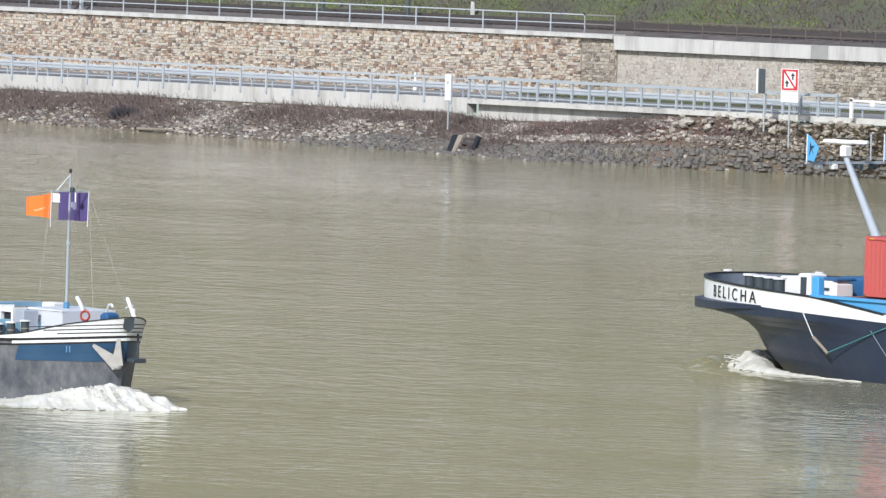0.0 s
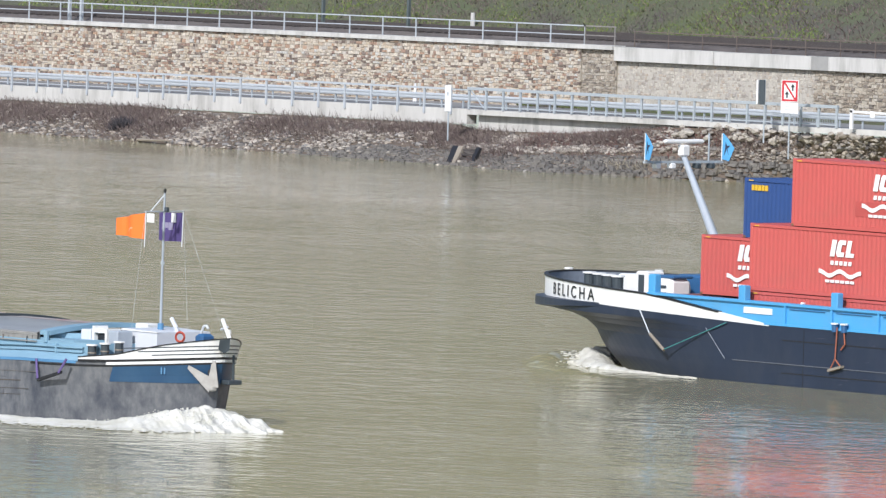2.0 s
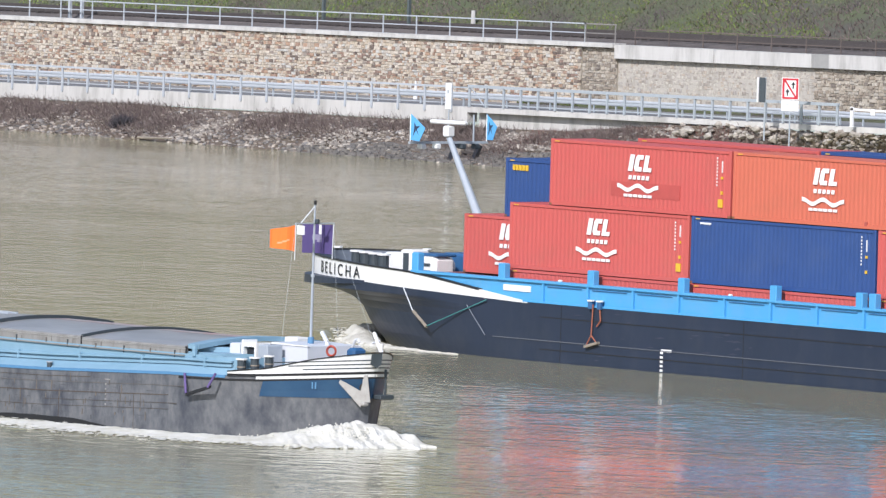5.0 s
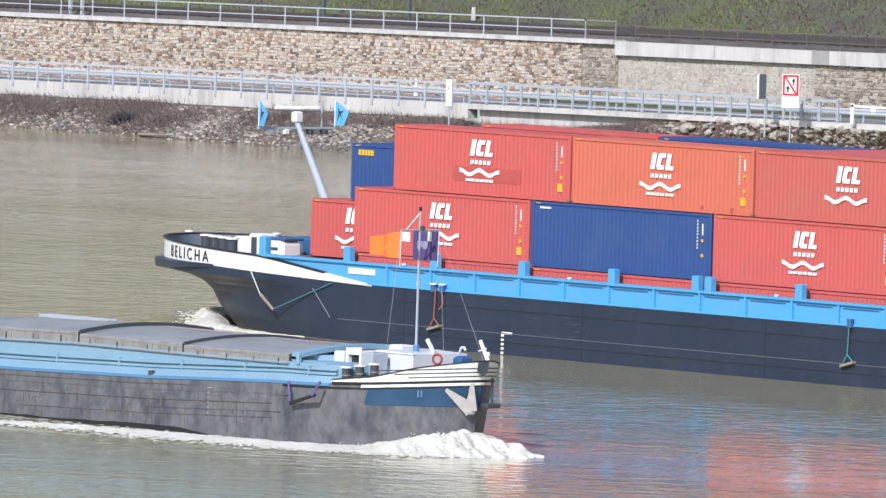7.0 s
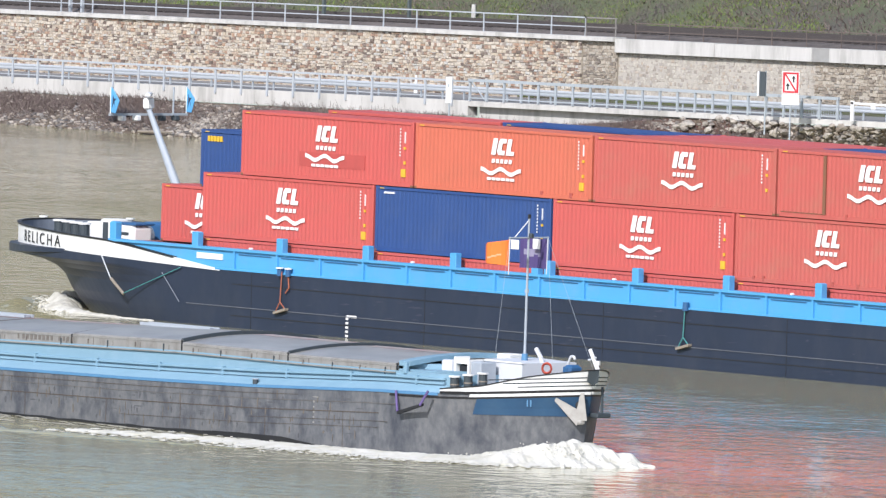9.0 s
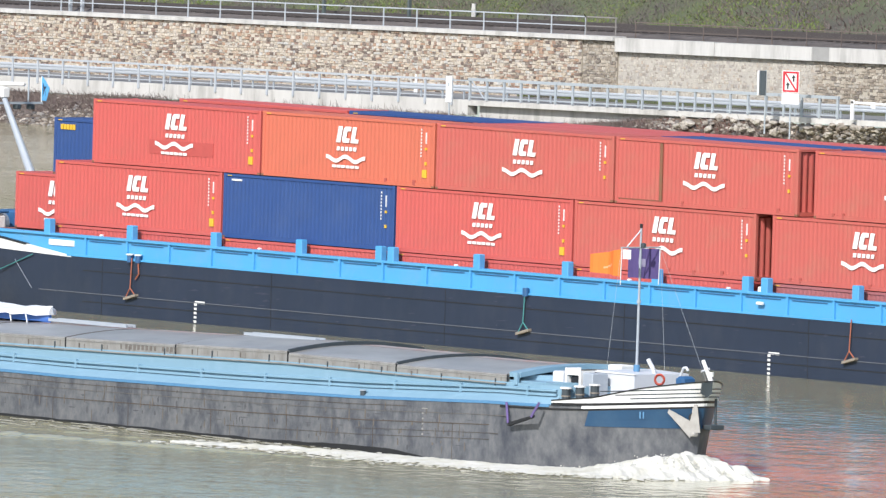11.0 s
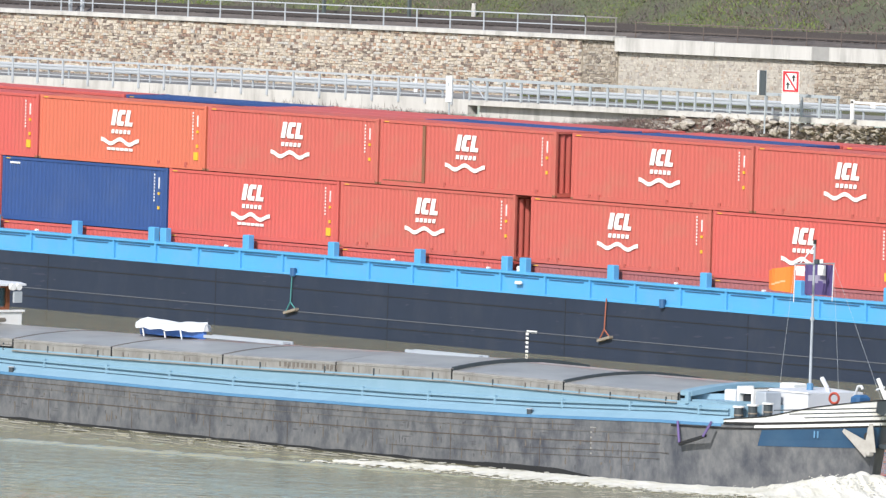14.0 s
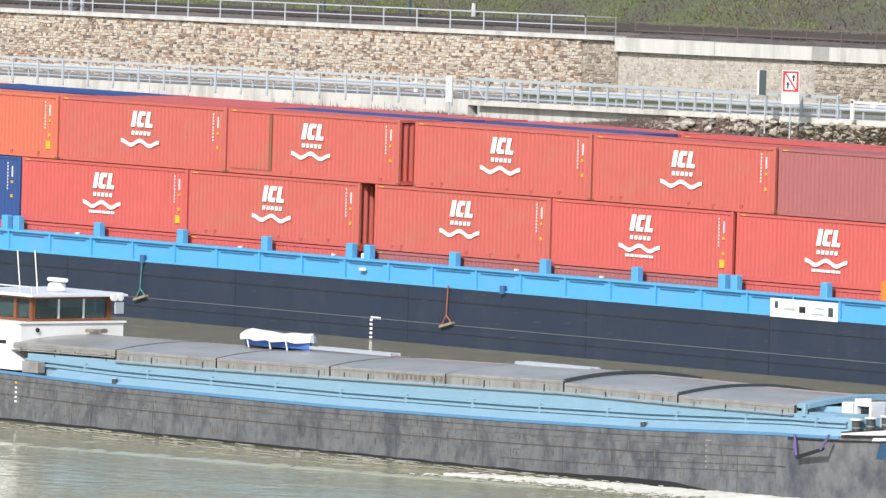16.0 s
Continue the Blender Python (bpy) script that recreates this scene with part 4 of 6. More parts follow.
    part("winch_drum", Shape().tube((-9.7, 3.6, 3.4), (-9.7, 4.6, 3.4), 0.5, n=14), M["deckgrey"], t, "grey anchor winch drum")
    part("corner_post", Shape().box(-6.15, -5.7, -0.45, -0.05, 3.2, 4.3, 0.05), M["bright"], t)
    part("deck_box", Shape().box(-14.0, -11.6, 6.0, 8.0, 2.7, 3.5, 0.06), M["deckblue"], t)
    part("deck_pipe", Shape().tube((-9, 8.8, 3.6), (-5.8, 8.8, 3.7), 0.12), M["grey"], t)
    for x, y in ((-18.1, 5.1), (-15.6, 8.2), (-13.4, 9.4), (-9.0, 10.3)):
        b = part("fairlead", Shape().tube((x, y, 3.6), (x, y, 3.84), 0.13, n=10), M["grey"], t)
        part("fairlead_cap", Shape().tube((x, y, 3.84), (x, y, 3.91), 0.2, n=10), M["hullwhite"], b)
    for x in (6.5, 7.1):
        b = part("side_bollard", Shape().tube((x, yy - 0.08, 2.5), (x, yy - 0.08, 2.82), 0.13, n=10), M["deckblue"], t)
        part("side_bollard_cap", Shape().tube((x, yy - 0.08, 2.82), (x, yy - 0.08, 2.88), 0.18, n=10), M["hullwhite"], b)
    for x in (34.4, 59.8):
        part("side_bollard", Shape().tube((x, yy - 0.08, 2.5), (x, yy - 0.08, 2.86), 0.14, n=10), M["deckblue"], t)
    # hanging timber fenders
    for x, rm in ((6.7, "rope"), (34.4, "greenrope"), (56.1, "rope")):
        f = part("timber_fender", Shape().slab([(x - 0.48, yy - 0.2, 0.78), (x + 0.38, yy - 0.2, 0.99), (x + 0.38, yy - 0.2, 1.10), (x - 0.48, yy - 0.2, 0.89)], (0, 0.2, 0)), M["timber"], t, "weathered hanging timber fender")
        s = Shape().path([(x, yy - 0.12, 2.7), (x - 0.06, yy - 0.14, 1.35), (x - 0.4, yy - 0.14, 0.85)], 0.03).path([(x - 0.06, yy - 0.14, 1.35), (x + 0.35, yy - 0.14, 1.0)], 0.03)
        part("fender_rope", s, M[rm], f)
    s = Shape().path([(7.1, yy - 0.1, 2.7), (7.2, yy - 0.1, 2.0), (6.95, yy - 0.1, 1.75)], 0.035)
    part("loose_rope", s, M["rope"], t)
    # anchor bar at the bow
    f = part("bow_fender_bar", Shape().tube((-5.85, -0.50, 1.72), (-4.75, -0.62, 1.08), 0.07, n=8), M["timber"], t, "hanging timber fender")
    part("fender_chain", Shape().path([(-6.45, -0.62, 2.75), (-5.85, -0.52, 1.72)], 0.03), M["grey"], f)
    part("fender_rope", Shape().path([(-4.75, -0.62, 1.12), (-0.6, -0.70, 2.5)], 0.024), M["greenrope"], f)
    part("draught_line", Shape().path([(-2.0, -0.64, 2.2), (-0.7, -0.64, 0.96)], 0.02), M["deckgrey"], t)
    for x in (11.15, 50.6):
        m_ = part("draught_scale", Shape().box(x + 0.05, x + 0.75, yy - 0.02, yy - 0.005, 0.90, 1.01), M["hullwhite"], t, "white draught marks")
        for k in range(5):
            part("mark", Shape().box(x, x + 0.18, yy - 0.02, yy - 0.005, 0.80 - 0.19 * k, 0.90 - 0.19 * k), M["hullwhite"], m_)
    for k in range(8):
        part("weld_seam", Shape().box(4.4 + 12.2 * k, 4.43 + 12.2 * k, yy - 0.008, yy + 0.01, 0.0, 2.5), M["black"], t)
    s = Shape()
    for _ in range(90):
        x, z = rnd.uniform(4, 90), rnd.uniform(0.2, 2.4)
        w, h = rnd.uniform(0.1, 0.9), rnd.uniform(0.02, 0.09)
        o = 0.004 + 0.0001 * len(s.f) / 6
        s.slab([(x, yy - o, z), (x + w * 0.4, yy - o, z - h * 0.4), (x + w, yy - o, z + h * 0.3), (x + w * 0.6, yy - o, z + h)], (0, 0.02, 0))
    tagged(part("scraping", s, mat("pale_scrapes", (0.046, 0.052, 0.078), 0.6, color2=(0.03, 0.036, 0.06), scale=5), t), kind="stuff")
    bn = part("banner", Shape().box(77.7, 82.1, yy - 0.06, yy - 0.035, 2.52, 3.32), M["hullwhite"], t, "white banner with small dark lettering")
    for x0, x1, z0, z1, mm in ((79.6, 80.0, 2.78, 3.05, "black"), (78.6, 79.3, 2.85, 2.95, "grey"), (80.4, 81.2, 2.72, 2.8, "grey"), (81.5, 81.8, 2.7, 3.1, "slate"), (78.0, 78.2, 2.9, 3.2, "slate"), (80.6, 81.2, 2.98, 3.06, "grey")):
        part("banner_mark", Shape().box(x0, x1, yy - 0.075, yy - 0.06, z0, z1), M[mm], bn)
    part("coaming_lamp", Shape().box(49.85, 50.25, yy - 0.14, yy + 0.02, 2.98, 3.12, 0.03), M["hullwhite"], t, "small white lamp on the coaming")
    part("gap_box", Shape().box(49.5, 49.95, yy + 0.25, yy + 0.6, 3.5, 3.74, 0.03), M["hullwhite"], t)
    for x in (4.0, 15.4, 29.2, 41.0, 47.6, 60.3, 66.1):
        part("twist_lock", Shape().box(x, x + 0.16, yy + 0.1, yy + 0.25, 3.53, 3.62, 0.02), M["hullwhite"], t)
    # leaning radar mast
    top, foot = Vector((-10.55, 5.1, 9.2)), Vector((-6.75, 5.1, 3.3))
    part("mast", Shape().tube(foot, top, 0.27, 0.12, n=12), M["greymast"], t, "leaning grey mast")
    part("mast_step", Shape().box(-7.3, -6.3, 4.6, 5.6, 2.65, 3.5, 0.05), M["deckgrey"], t)
    part("mast_bar", Shape().box(-10.62, -10.48, 2.85, 7.35, 8.86, 8.96), M["grey"], t)
    part("mast_stub", Shape().tube((-10.5, 6.5, 8.9), (-10.5, 6.5, 10.15), 0.04), M["grey"], t)
    for y in (4.45, 3.6, 5.9, 6.7):
        part("lamp", Shape().box(-10.75, -10.4, y - 0.14, y + 0.14, 8.62, 8.86, 0.04), M["hullwhite"] if y < 5 else M["slate"], t)
    part("radar_base", Shape().box(-10.73, -10.35, 4.88, 5.32, 9.15, 9.66, 0.06), M["hullwhite"], t)
    rad = part("radar_scanner", Shape().box(-1.08, 1.08, -0.13, 0.13, 0.0, 0.18, 0.05), M["hullwhite"], t, "rotating white radar scanner")
    rad.location = (-10.55, 5.1, 9.72)
    flags = []
    for y in (2.9, 7.3):
        f = part("pennant_staff", Shape().tube((-10.55, y, 8.85), (-10.55, y, 10.15), 0.025), M["hullwhite"], t)
        p = part("pennant", Shape().slab([(0, 0, 1.2), (0.42, 0.02, 0.95), (0.95, 0.0, 0.62), (0.62, -0.03, 0.02), (0, 0, 0.05)], (0, 0.02, 0)), M["flagblue"], t, "light blue pennant with a dark emblem")
        part("emblem", Shape().slab([(0.26, -0.005, 0.85), (0.36, -0.005, 0.68), (0.62, -0.005, 0.70), (0.42, -0.005, 0.55), (0.58, -0.005, 0.25), (0.34, -0.005, 0.45), (0.18, -0.005, 0.22), (0.25, -0.005, 0.55)], (0, -0.012, 0)), M["flagdark"], p)
        p.location = (-10.55, y, 8.98)
        flags.append(p)
    return t, rad, flags


barge, radar, pennants = container_barge()

# ---- containers ----
CW = 2.438


def corrugated(length, height, pitch=0.278, depth=0.016):
    """A corrugated wall from x=0 to length in the plane of x and z; ribs stand towards -y."""
    s = Shape()
    row = []
    x = 0.0
    while x < length - pitch:
        for dx, d in ((0.0, 0), (0.07, 0), (0.138, depth), (0.209, depth)):
            row.append((x + dx, d))
        x += pitch
    row.append((length, 0))
    s.loft([[(x, y, z) for x, y in row] for z in (0, height)], closed=False)
    return s


def logo_shapes(c, lx, lz, www=True, scale=1.0):
    """White slanted blocks, a row of small blocks, a wave and a small bar."""
    k = scale
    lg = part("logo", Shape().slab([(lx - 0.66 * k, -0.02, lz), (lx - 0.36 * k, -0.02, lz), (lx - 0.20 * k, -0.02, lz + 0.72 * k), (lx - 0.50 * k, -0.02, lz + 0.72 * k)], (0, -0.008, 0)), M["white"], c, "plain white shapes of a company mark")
    s = Shape().slab([(lx + 0.36 * k, -0.02, lz + 0.52 * k), (lx + 0.40 * k, -0.02, lz + 0.72 * k), (lx - 0.02 * k, -0.02, lz + 0.72 * k), (lx - 0.14 * k, -0.02, lz + 0.60 * k), (lx - 0.26 * k, -0.02, lz + 0.14 * k), (lx - 0.18 * k, -0.02, lz), (lx + 0.24 * k, -0.02, lz), (lx + 0.28 * k, -0.02, lz + 0.2 * k), (lx + 0.04 * k, -0.02, lz + 0.2 * k), (lx + 0.12 * k, -0.02, lz + 0.52 * k)], (0, -0.008, 0))
    part("logo_shape", s, M["white"], lg)
    s = Shape().slab([(lx + 0.34 * k, -0.02, lz), (lx + 0.88 * k, -0.02, lz), (lx + 0.92 * k, -0.02, lz + 0.18 * k), (lx + 0.66 * k, -0.02, lz + 0.18 * k), (lx + 0.78 * k, -0.02, lz + 0.72 * k), (lx + 0.50 * k, -0.02, lz + 0.72 * k)], (0, -0.008, 0))
    part("logo_shape", s, M["white"], lg)
    for i in range(5):
        x = lx - 0.62 * k + i * 0.29 * k
        part("logo_block", Shape().slab([(x, -0.02, lz - 0.36 * k), (x + 0.21 * k, -0.02, lz - 0.36 * k), (x + 0.24 * k, -0.02, lz - 0.18 * k), (x + 0.03 * k, -0.02, lz - 0.18 * k)], (0, -0.006, 0)), M["white"], lg)
    s = Shape()
    ring = []
    for i in range(33):
        f = i / 32
        x = lx - 1.35 * k + 2.75 * k * f
        z = lz - 0.72 * k + 0.105 * k * math.cos((f - 0.5) * 4 * math.pi) * (1 if 0.12 < f < 0.88 else 0.75)
        ring.append([(x, -0.02, z - 0.09 * k), (x, -0.02, z + 0.09 * k), (x, -0.028, z + 0.09 * k), (x, -0.028, z - 0.09 * k)])
    part("logo_wave", s.loft(ring, caps=True), M["white"], lg)
    if www:
        for i in range(6):
            x = lx - 0.9 * k + i * 0.32 * k
            part("logo_bar", Shape().box(x, x + 0.27 * k, -0.028, -0.02, lz - 1.12 * k, lz - 1.0 * k), M["white"], lg)


def container(paint, label, height=2.896, CL=12.11, mark=None, www=True, patch=False, yellow=False, top_marks=False, plain=False, smudges=0, repaint=False):
    c = thing("shipping_container", label, "container", "containers on the barge")
    m = M[paint]
    h = height
    wall = corrugated(CL - 0.34, h - 0.36)
    w = part("side_wall", wall, m, c)
    w.location = (0.17, 0.03, 0.2)
    w2 = part("side_wall", w.data, m, c)
    w2.matrix_basis = pose(CL - 0.17, CW - 0.03, 0.2, 0, 0, 180)
    e = corrugated(CW - 0.3, h - 0.36, 0.35, 0.06).mesh("end_wall", m)
    part("end_wall", e, m, c).matrix_basis = pose(CL - 0.06, 0.15, 0.2, 0, 0, 90)
    d = part("end_door", Shape().box(0.02, 0.07, 0.14, CW - 0.14, 0.2, h - 0.16), m, c)
    for y in (0.5, 0.95, 1.5, 1.95):
        part("lock_rod", Shape().tube((0.0, y, 0.2), (0.0, y, h - 0.18), 0.02, n=6), M["grey"], d)
    roof = corrugated(CL - 0.3, CW - 0.16, 0.28, 0.02)
    roof.v = [(x, z, -y) for x, y, z in roof.v]
    part("roof", roof, m, c).location = (0.15, 0.08, h - 0.02)
    for x in (0, CL - 0.17):
        for y in (0, CW - 0.16):
            part("corner_post", Shape().box(x, x + 0.17, y, y + 0.16, 0.0, h, 0.015), m, c)
    for z, t_ in ((0.0, 0.2), (h - 0.16, 0.14)):
        for y in (0.0, CW - 0.07):
            part("side_rail", Shape().box(0.17, CL - 0.17, y, y + 0.07, z + 0.02, z + t_), m, c)
    for z, t_ in ((0.0, 0.2), (h - 0.14, 0.13)):
        for x in (0.0, CL - 0.1):
            part("end_rail", Shape().box(x, x + 0.1, 0.16, CW - 0.16, z + 0.02, z + t_), m, c)
    for x in (-0.004, CL - 0.174):
        for z in (-0.0, h - 0.118):
            cc = part("corner_casting", Shape().box(x, x + 0.178, -0.006, 0.16, z, z + 0.12, 0.02), M["rust"] if z == 0 else m, c)
    part("height_stripe", Shape().box(0.3, 0.6, -0.006, 0.0, h - 0.115, h - 0.075), M["yellow"], c)
    if plain:
        return c
    # small marks at the end
    cols = part("code_bar", Shape().box(CL - 0.60, CL - 0.55, -0.012, 0.03, h - 0.95, h - 0.45), M["white"], c, "white code marks")
    s = Shape()
    for i in range(9):
        part("code_mark", Shape().box(CL - 0.96, CL - 0.90, 0.010, 0.035, h - 0.38 - i * 0.145, h - 0.30 - i * 0.145), M["white"], cols)
    for z, z2 in ((1.12, 1.27), (1.75, 1.93)):
        part("warning_mark", Shape().box(CL - 0.64, CL - 0.52, -0.018, 0.03, h - z2 + 0.04, h - z), M["yellow"], cols)
    if yellow:
        part("warning_plate", Shape().box(CL - 0.80, CL - 0.50, -0.018, 0.03, 0.45, 0.80), M["yellow"], c, "yellow warning plate")
    if mark == "white":
        logo_shapes(c, CL * 0.515 - (0.3 if CL > 8 else 0.0), h * 0.60, www)
    if mark == "yellow":
        for i in range(5):
            part("mark", Shape().box(0.5 + i * 0.22, 0.67 + i * 0.22, -0.01, 0.03, h - 0.52, h - 0.28), M["yellow"], c)
    if top_marks:
        part("mark", Shape().box(0.6, 1.3, -0.01, 0.03, h - 0.32, h - 0.24), M["white"], c)
    for k in range(smudges):
        x, w = rnd.uniform(0.8, CL - 1.2), rnd.uniform(0.05, 0.2)
        part("rust_smudge", Shape().box(x, x + w, -0.008, 0.03, rnd.uniform(0.05, 0.18), rnd.uniform(0.22, 0.34)), M["rustred"], c)
    if repaint:
        part("repaint_patch", Shape().box(CL * 0.515 - 2.1, CL * 0.515 + 2.5, 0.012, 0.05, 0.62, 1.25), M["deepred"], c, "darker red repainted strip")
    if patch:
        for x0, x1, z0, z1 in ((2.98, 3.16, 0.21, h - 0.17), (0.25, 2.94, 0.215, 0.25)):
            part("rust_seam", Shape().box(x0, x1, -0.018, 0.03, z0, z1), M["rust"], c)
    return c


RED = "faded red corrugated steel shipping container with white company shapes"
protos = dict(
    a=container("red", RED, mark="white", yellow=True),
    b=container("orange", "orange-red corrugated steel shipping container with white company shapes", mark="white", yellow=True, smudges=3),
    e=container("red", "faded red container with a darker repainted strip and white company shapes", mark="white", yellow=True, repaint=True),
    f=container("dusty", "dull red shipping container with rust along its lower edge", mark="white", www=False, smudges=5),
    c=container("dusty", "dusty scratched red shipping container with white company shapes", mark="white", www=False),
    d=container("dusty", "red shipping container with a rusty repaired panel and white company shapes", mark="white", www=False, patch=True, smudges=3),
    n=container("navy", "dark blue corrugated steel shipping container", top_marks=True),
    m=container("maroon", "plain maroon corrugated steel shipping container", plain=True),
    s=container("red", RED, height=2.59, CL=6.06, mark="white"),
    t=container("navy", "dark blue shipping container with yellow marks near one corner", height=2.59, CL=6.06, mark="yellow"),
    r=container("red", "plain red corrugated steel shipping container", plain=True),
)
cargo = []
used = set()


def load(kind, x, y, z):
    """Set a container on the barge; its place is kept for its path."""
    c = protos[kind]
    if kind in used:
        c = copy_thing(c, pose(x, y, z))
    used.add(kind)
    cargo.append((c, (x, y, z)))


PY = 2.475
low = [0.0, 12.25, 24.5, 36.75, 49.95, 62.2, 74.55, 86.8]
high = [2.67, 14.92, 27.17, 39.42, 52.62, 64.87, 77.2, 89.4]
for x, k in zip(low, "anaffaab"):
    load(k, x, 0, 3.92)
for x, k in zip(high, "ebcdffmr"):
    load(k, x, 0, 6.82)
for x, k in zip(low, "rrrrmmrr"):
    load(k, x, 0, 1.02)
load("s", -6.1, PY, 3.41)
load("t", -3.35, PY, 6.0)
for col, ks in ((1, "-rrrrrrr"), (2, "rrrrrrrr"), (3, "rrrrrrrr")):
    for x, k in [q for q in zip(low, ks) if q[1] != "-"]:
        load(k, x, col * PY, 3.92)
for col, ks in ((1, "--rnn-rr"), (2, "rnrrrrrr")):
    for x, k in zip(high, ks):
        if k != "-":
            load(k, x, col * PY, 6.82)
for k in protos:
    if k not in used:
        load(k, 99.0, PY, 3.92)

# ---- dry cargo barge ----
MOTOR_MID, MOTOR_HALF = 4.1, 4.1


def motor_stem(z):
    return lerp_table(z, [(-1.2, 2.9), (0, 3.3), (2.0, 3.62), (2.8, 3.85), (3.7, 4.2)])


def motor_point(u, z, side, out=0.0):
    """u from 0 (stem) to 1 (parallel side)."""
    stem = motor_stem(z)
    start = lerp_table(z, [(-1.2, -5.5), (0, -5.0), (2.5, -3.6), (3.7, -3.4)])
    w = 1 - u ** 1.5
    h = MOTOR_HALF * (1 - w ** 2) ** 0.8
    return (start + (stem - start) * w + out * 0.5 * w, MOTOR_MID + side * (h + out), z)


def motor_deck(x):
    return lerp_table(x, [(-66, 2.25), (-58, 2.05), (-50, 1.90), (-44, 1.80), (-30, 1.80), (-20, 1.92), (-12, 2.08), (-4, 2.37), (-1, 2.40), (0.5, 2.45), (2.0, 2.56), (4.4, 2.76)])


STERN = -64.0


def motor_ring(zf, n=26, out=0.0):
    """Hull outline; zf gives the height at each x."""
    pts = []
    for side in (-1, 1):
        run = [(STERN + 1.2, MOTOR_MID + side * (MOTOR_HALF - 1.8)), (STERN + 3, MOTOR_MID + side * (MOTOR_HALF - 0.5)), (STERN + 7, MOTOR_MID + side * MOTOR_HALF)]
        run += [(x, MOTOR_MID + side * (MOTOR_HALF + out)) for x in range(-54, -5, 4)]
        run = [(x, y, zf(x)) for x, y in run]
        for i in range(n, -1, -1):
            x, y, _ = motor_point(i / n, zf(0), side, out)
            z = zf(x)
            x, y, _ = motor_point(i / n, z, side, out)
            run.append((x, y, z))
        pts += run if side == -1 else run[::-1][1:]
    return pts


def band(z_lo, z_hi, x_from, out, side, depth=0.0):
    """A strip on the bow's skin between two heights, from the stem back to x_from."""
    ring = []
    for i in range(31):
        u = i / 30
        x = motor_point(u, z_lo(0), side)[0]
        if x < x_from:
            break
        lo, hi = z_lo(x), z_hi(x)
        col = []
        for k in range(4):
            z = lo + (hi - lo) * k / 3
            p = motor_point(u, z, side, out)
            col.append(p)
        for k in (3, 0):
            z = lo + (hi - lo) * k / 3
            p = motor_point(u, z, side, out - 0.06 - depth)
            col.append(p)
        ring.append(col)
    return Shape().loft(ring, caps=True)


def cover_top(x):
    """Height of the hatch covers' side edge."""
    return lerp_table(x, [(-52, 3.05), (-44, 3.13), (-38, 3.18), (-28, 3.32), (-17.1, 3.52), (-10, 3.50), (-4, 3.52)])


def hull_edge(x, z=2.45):
    """How far in the near hull edge lies at x."""
    u = 1.0
    while u > 0 and motor_point(u, z, -1)[0] < x:
        u -= 0.01
    return max(0.0, motor_point(u, z, -1)[1])


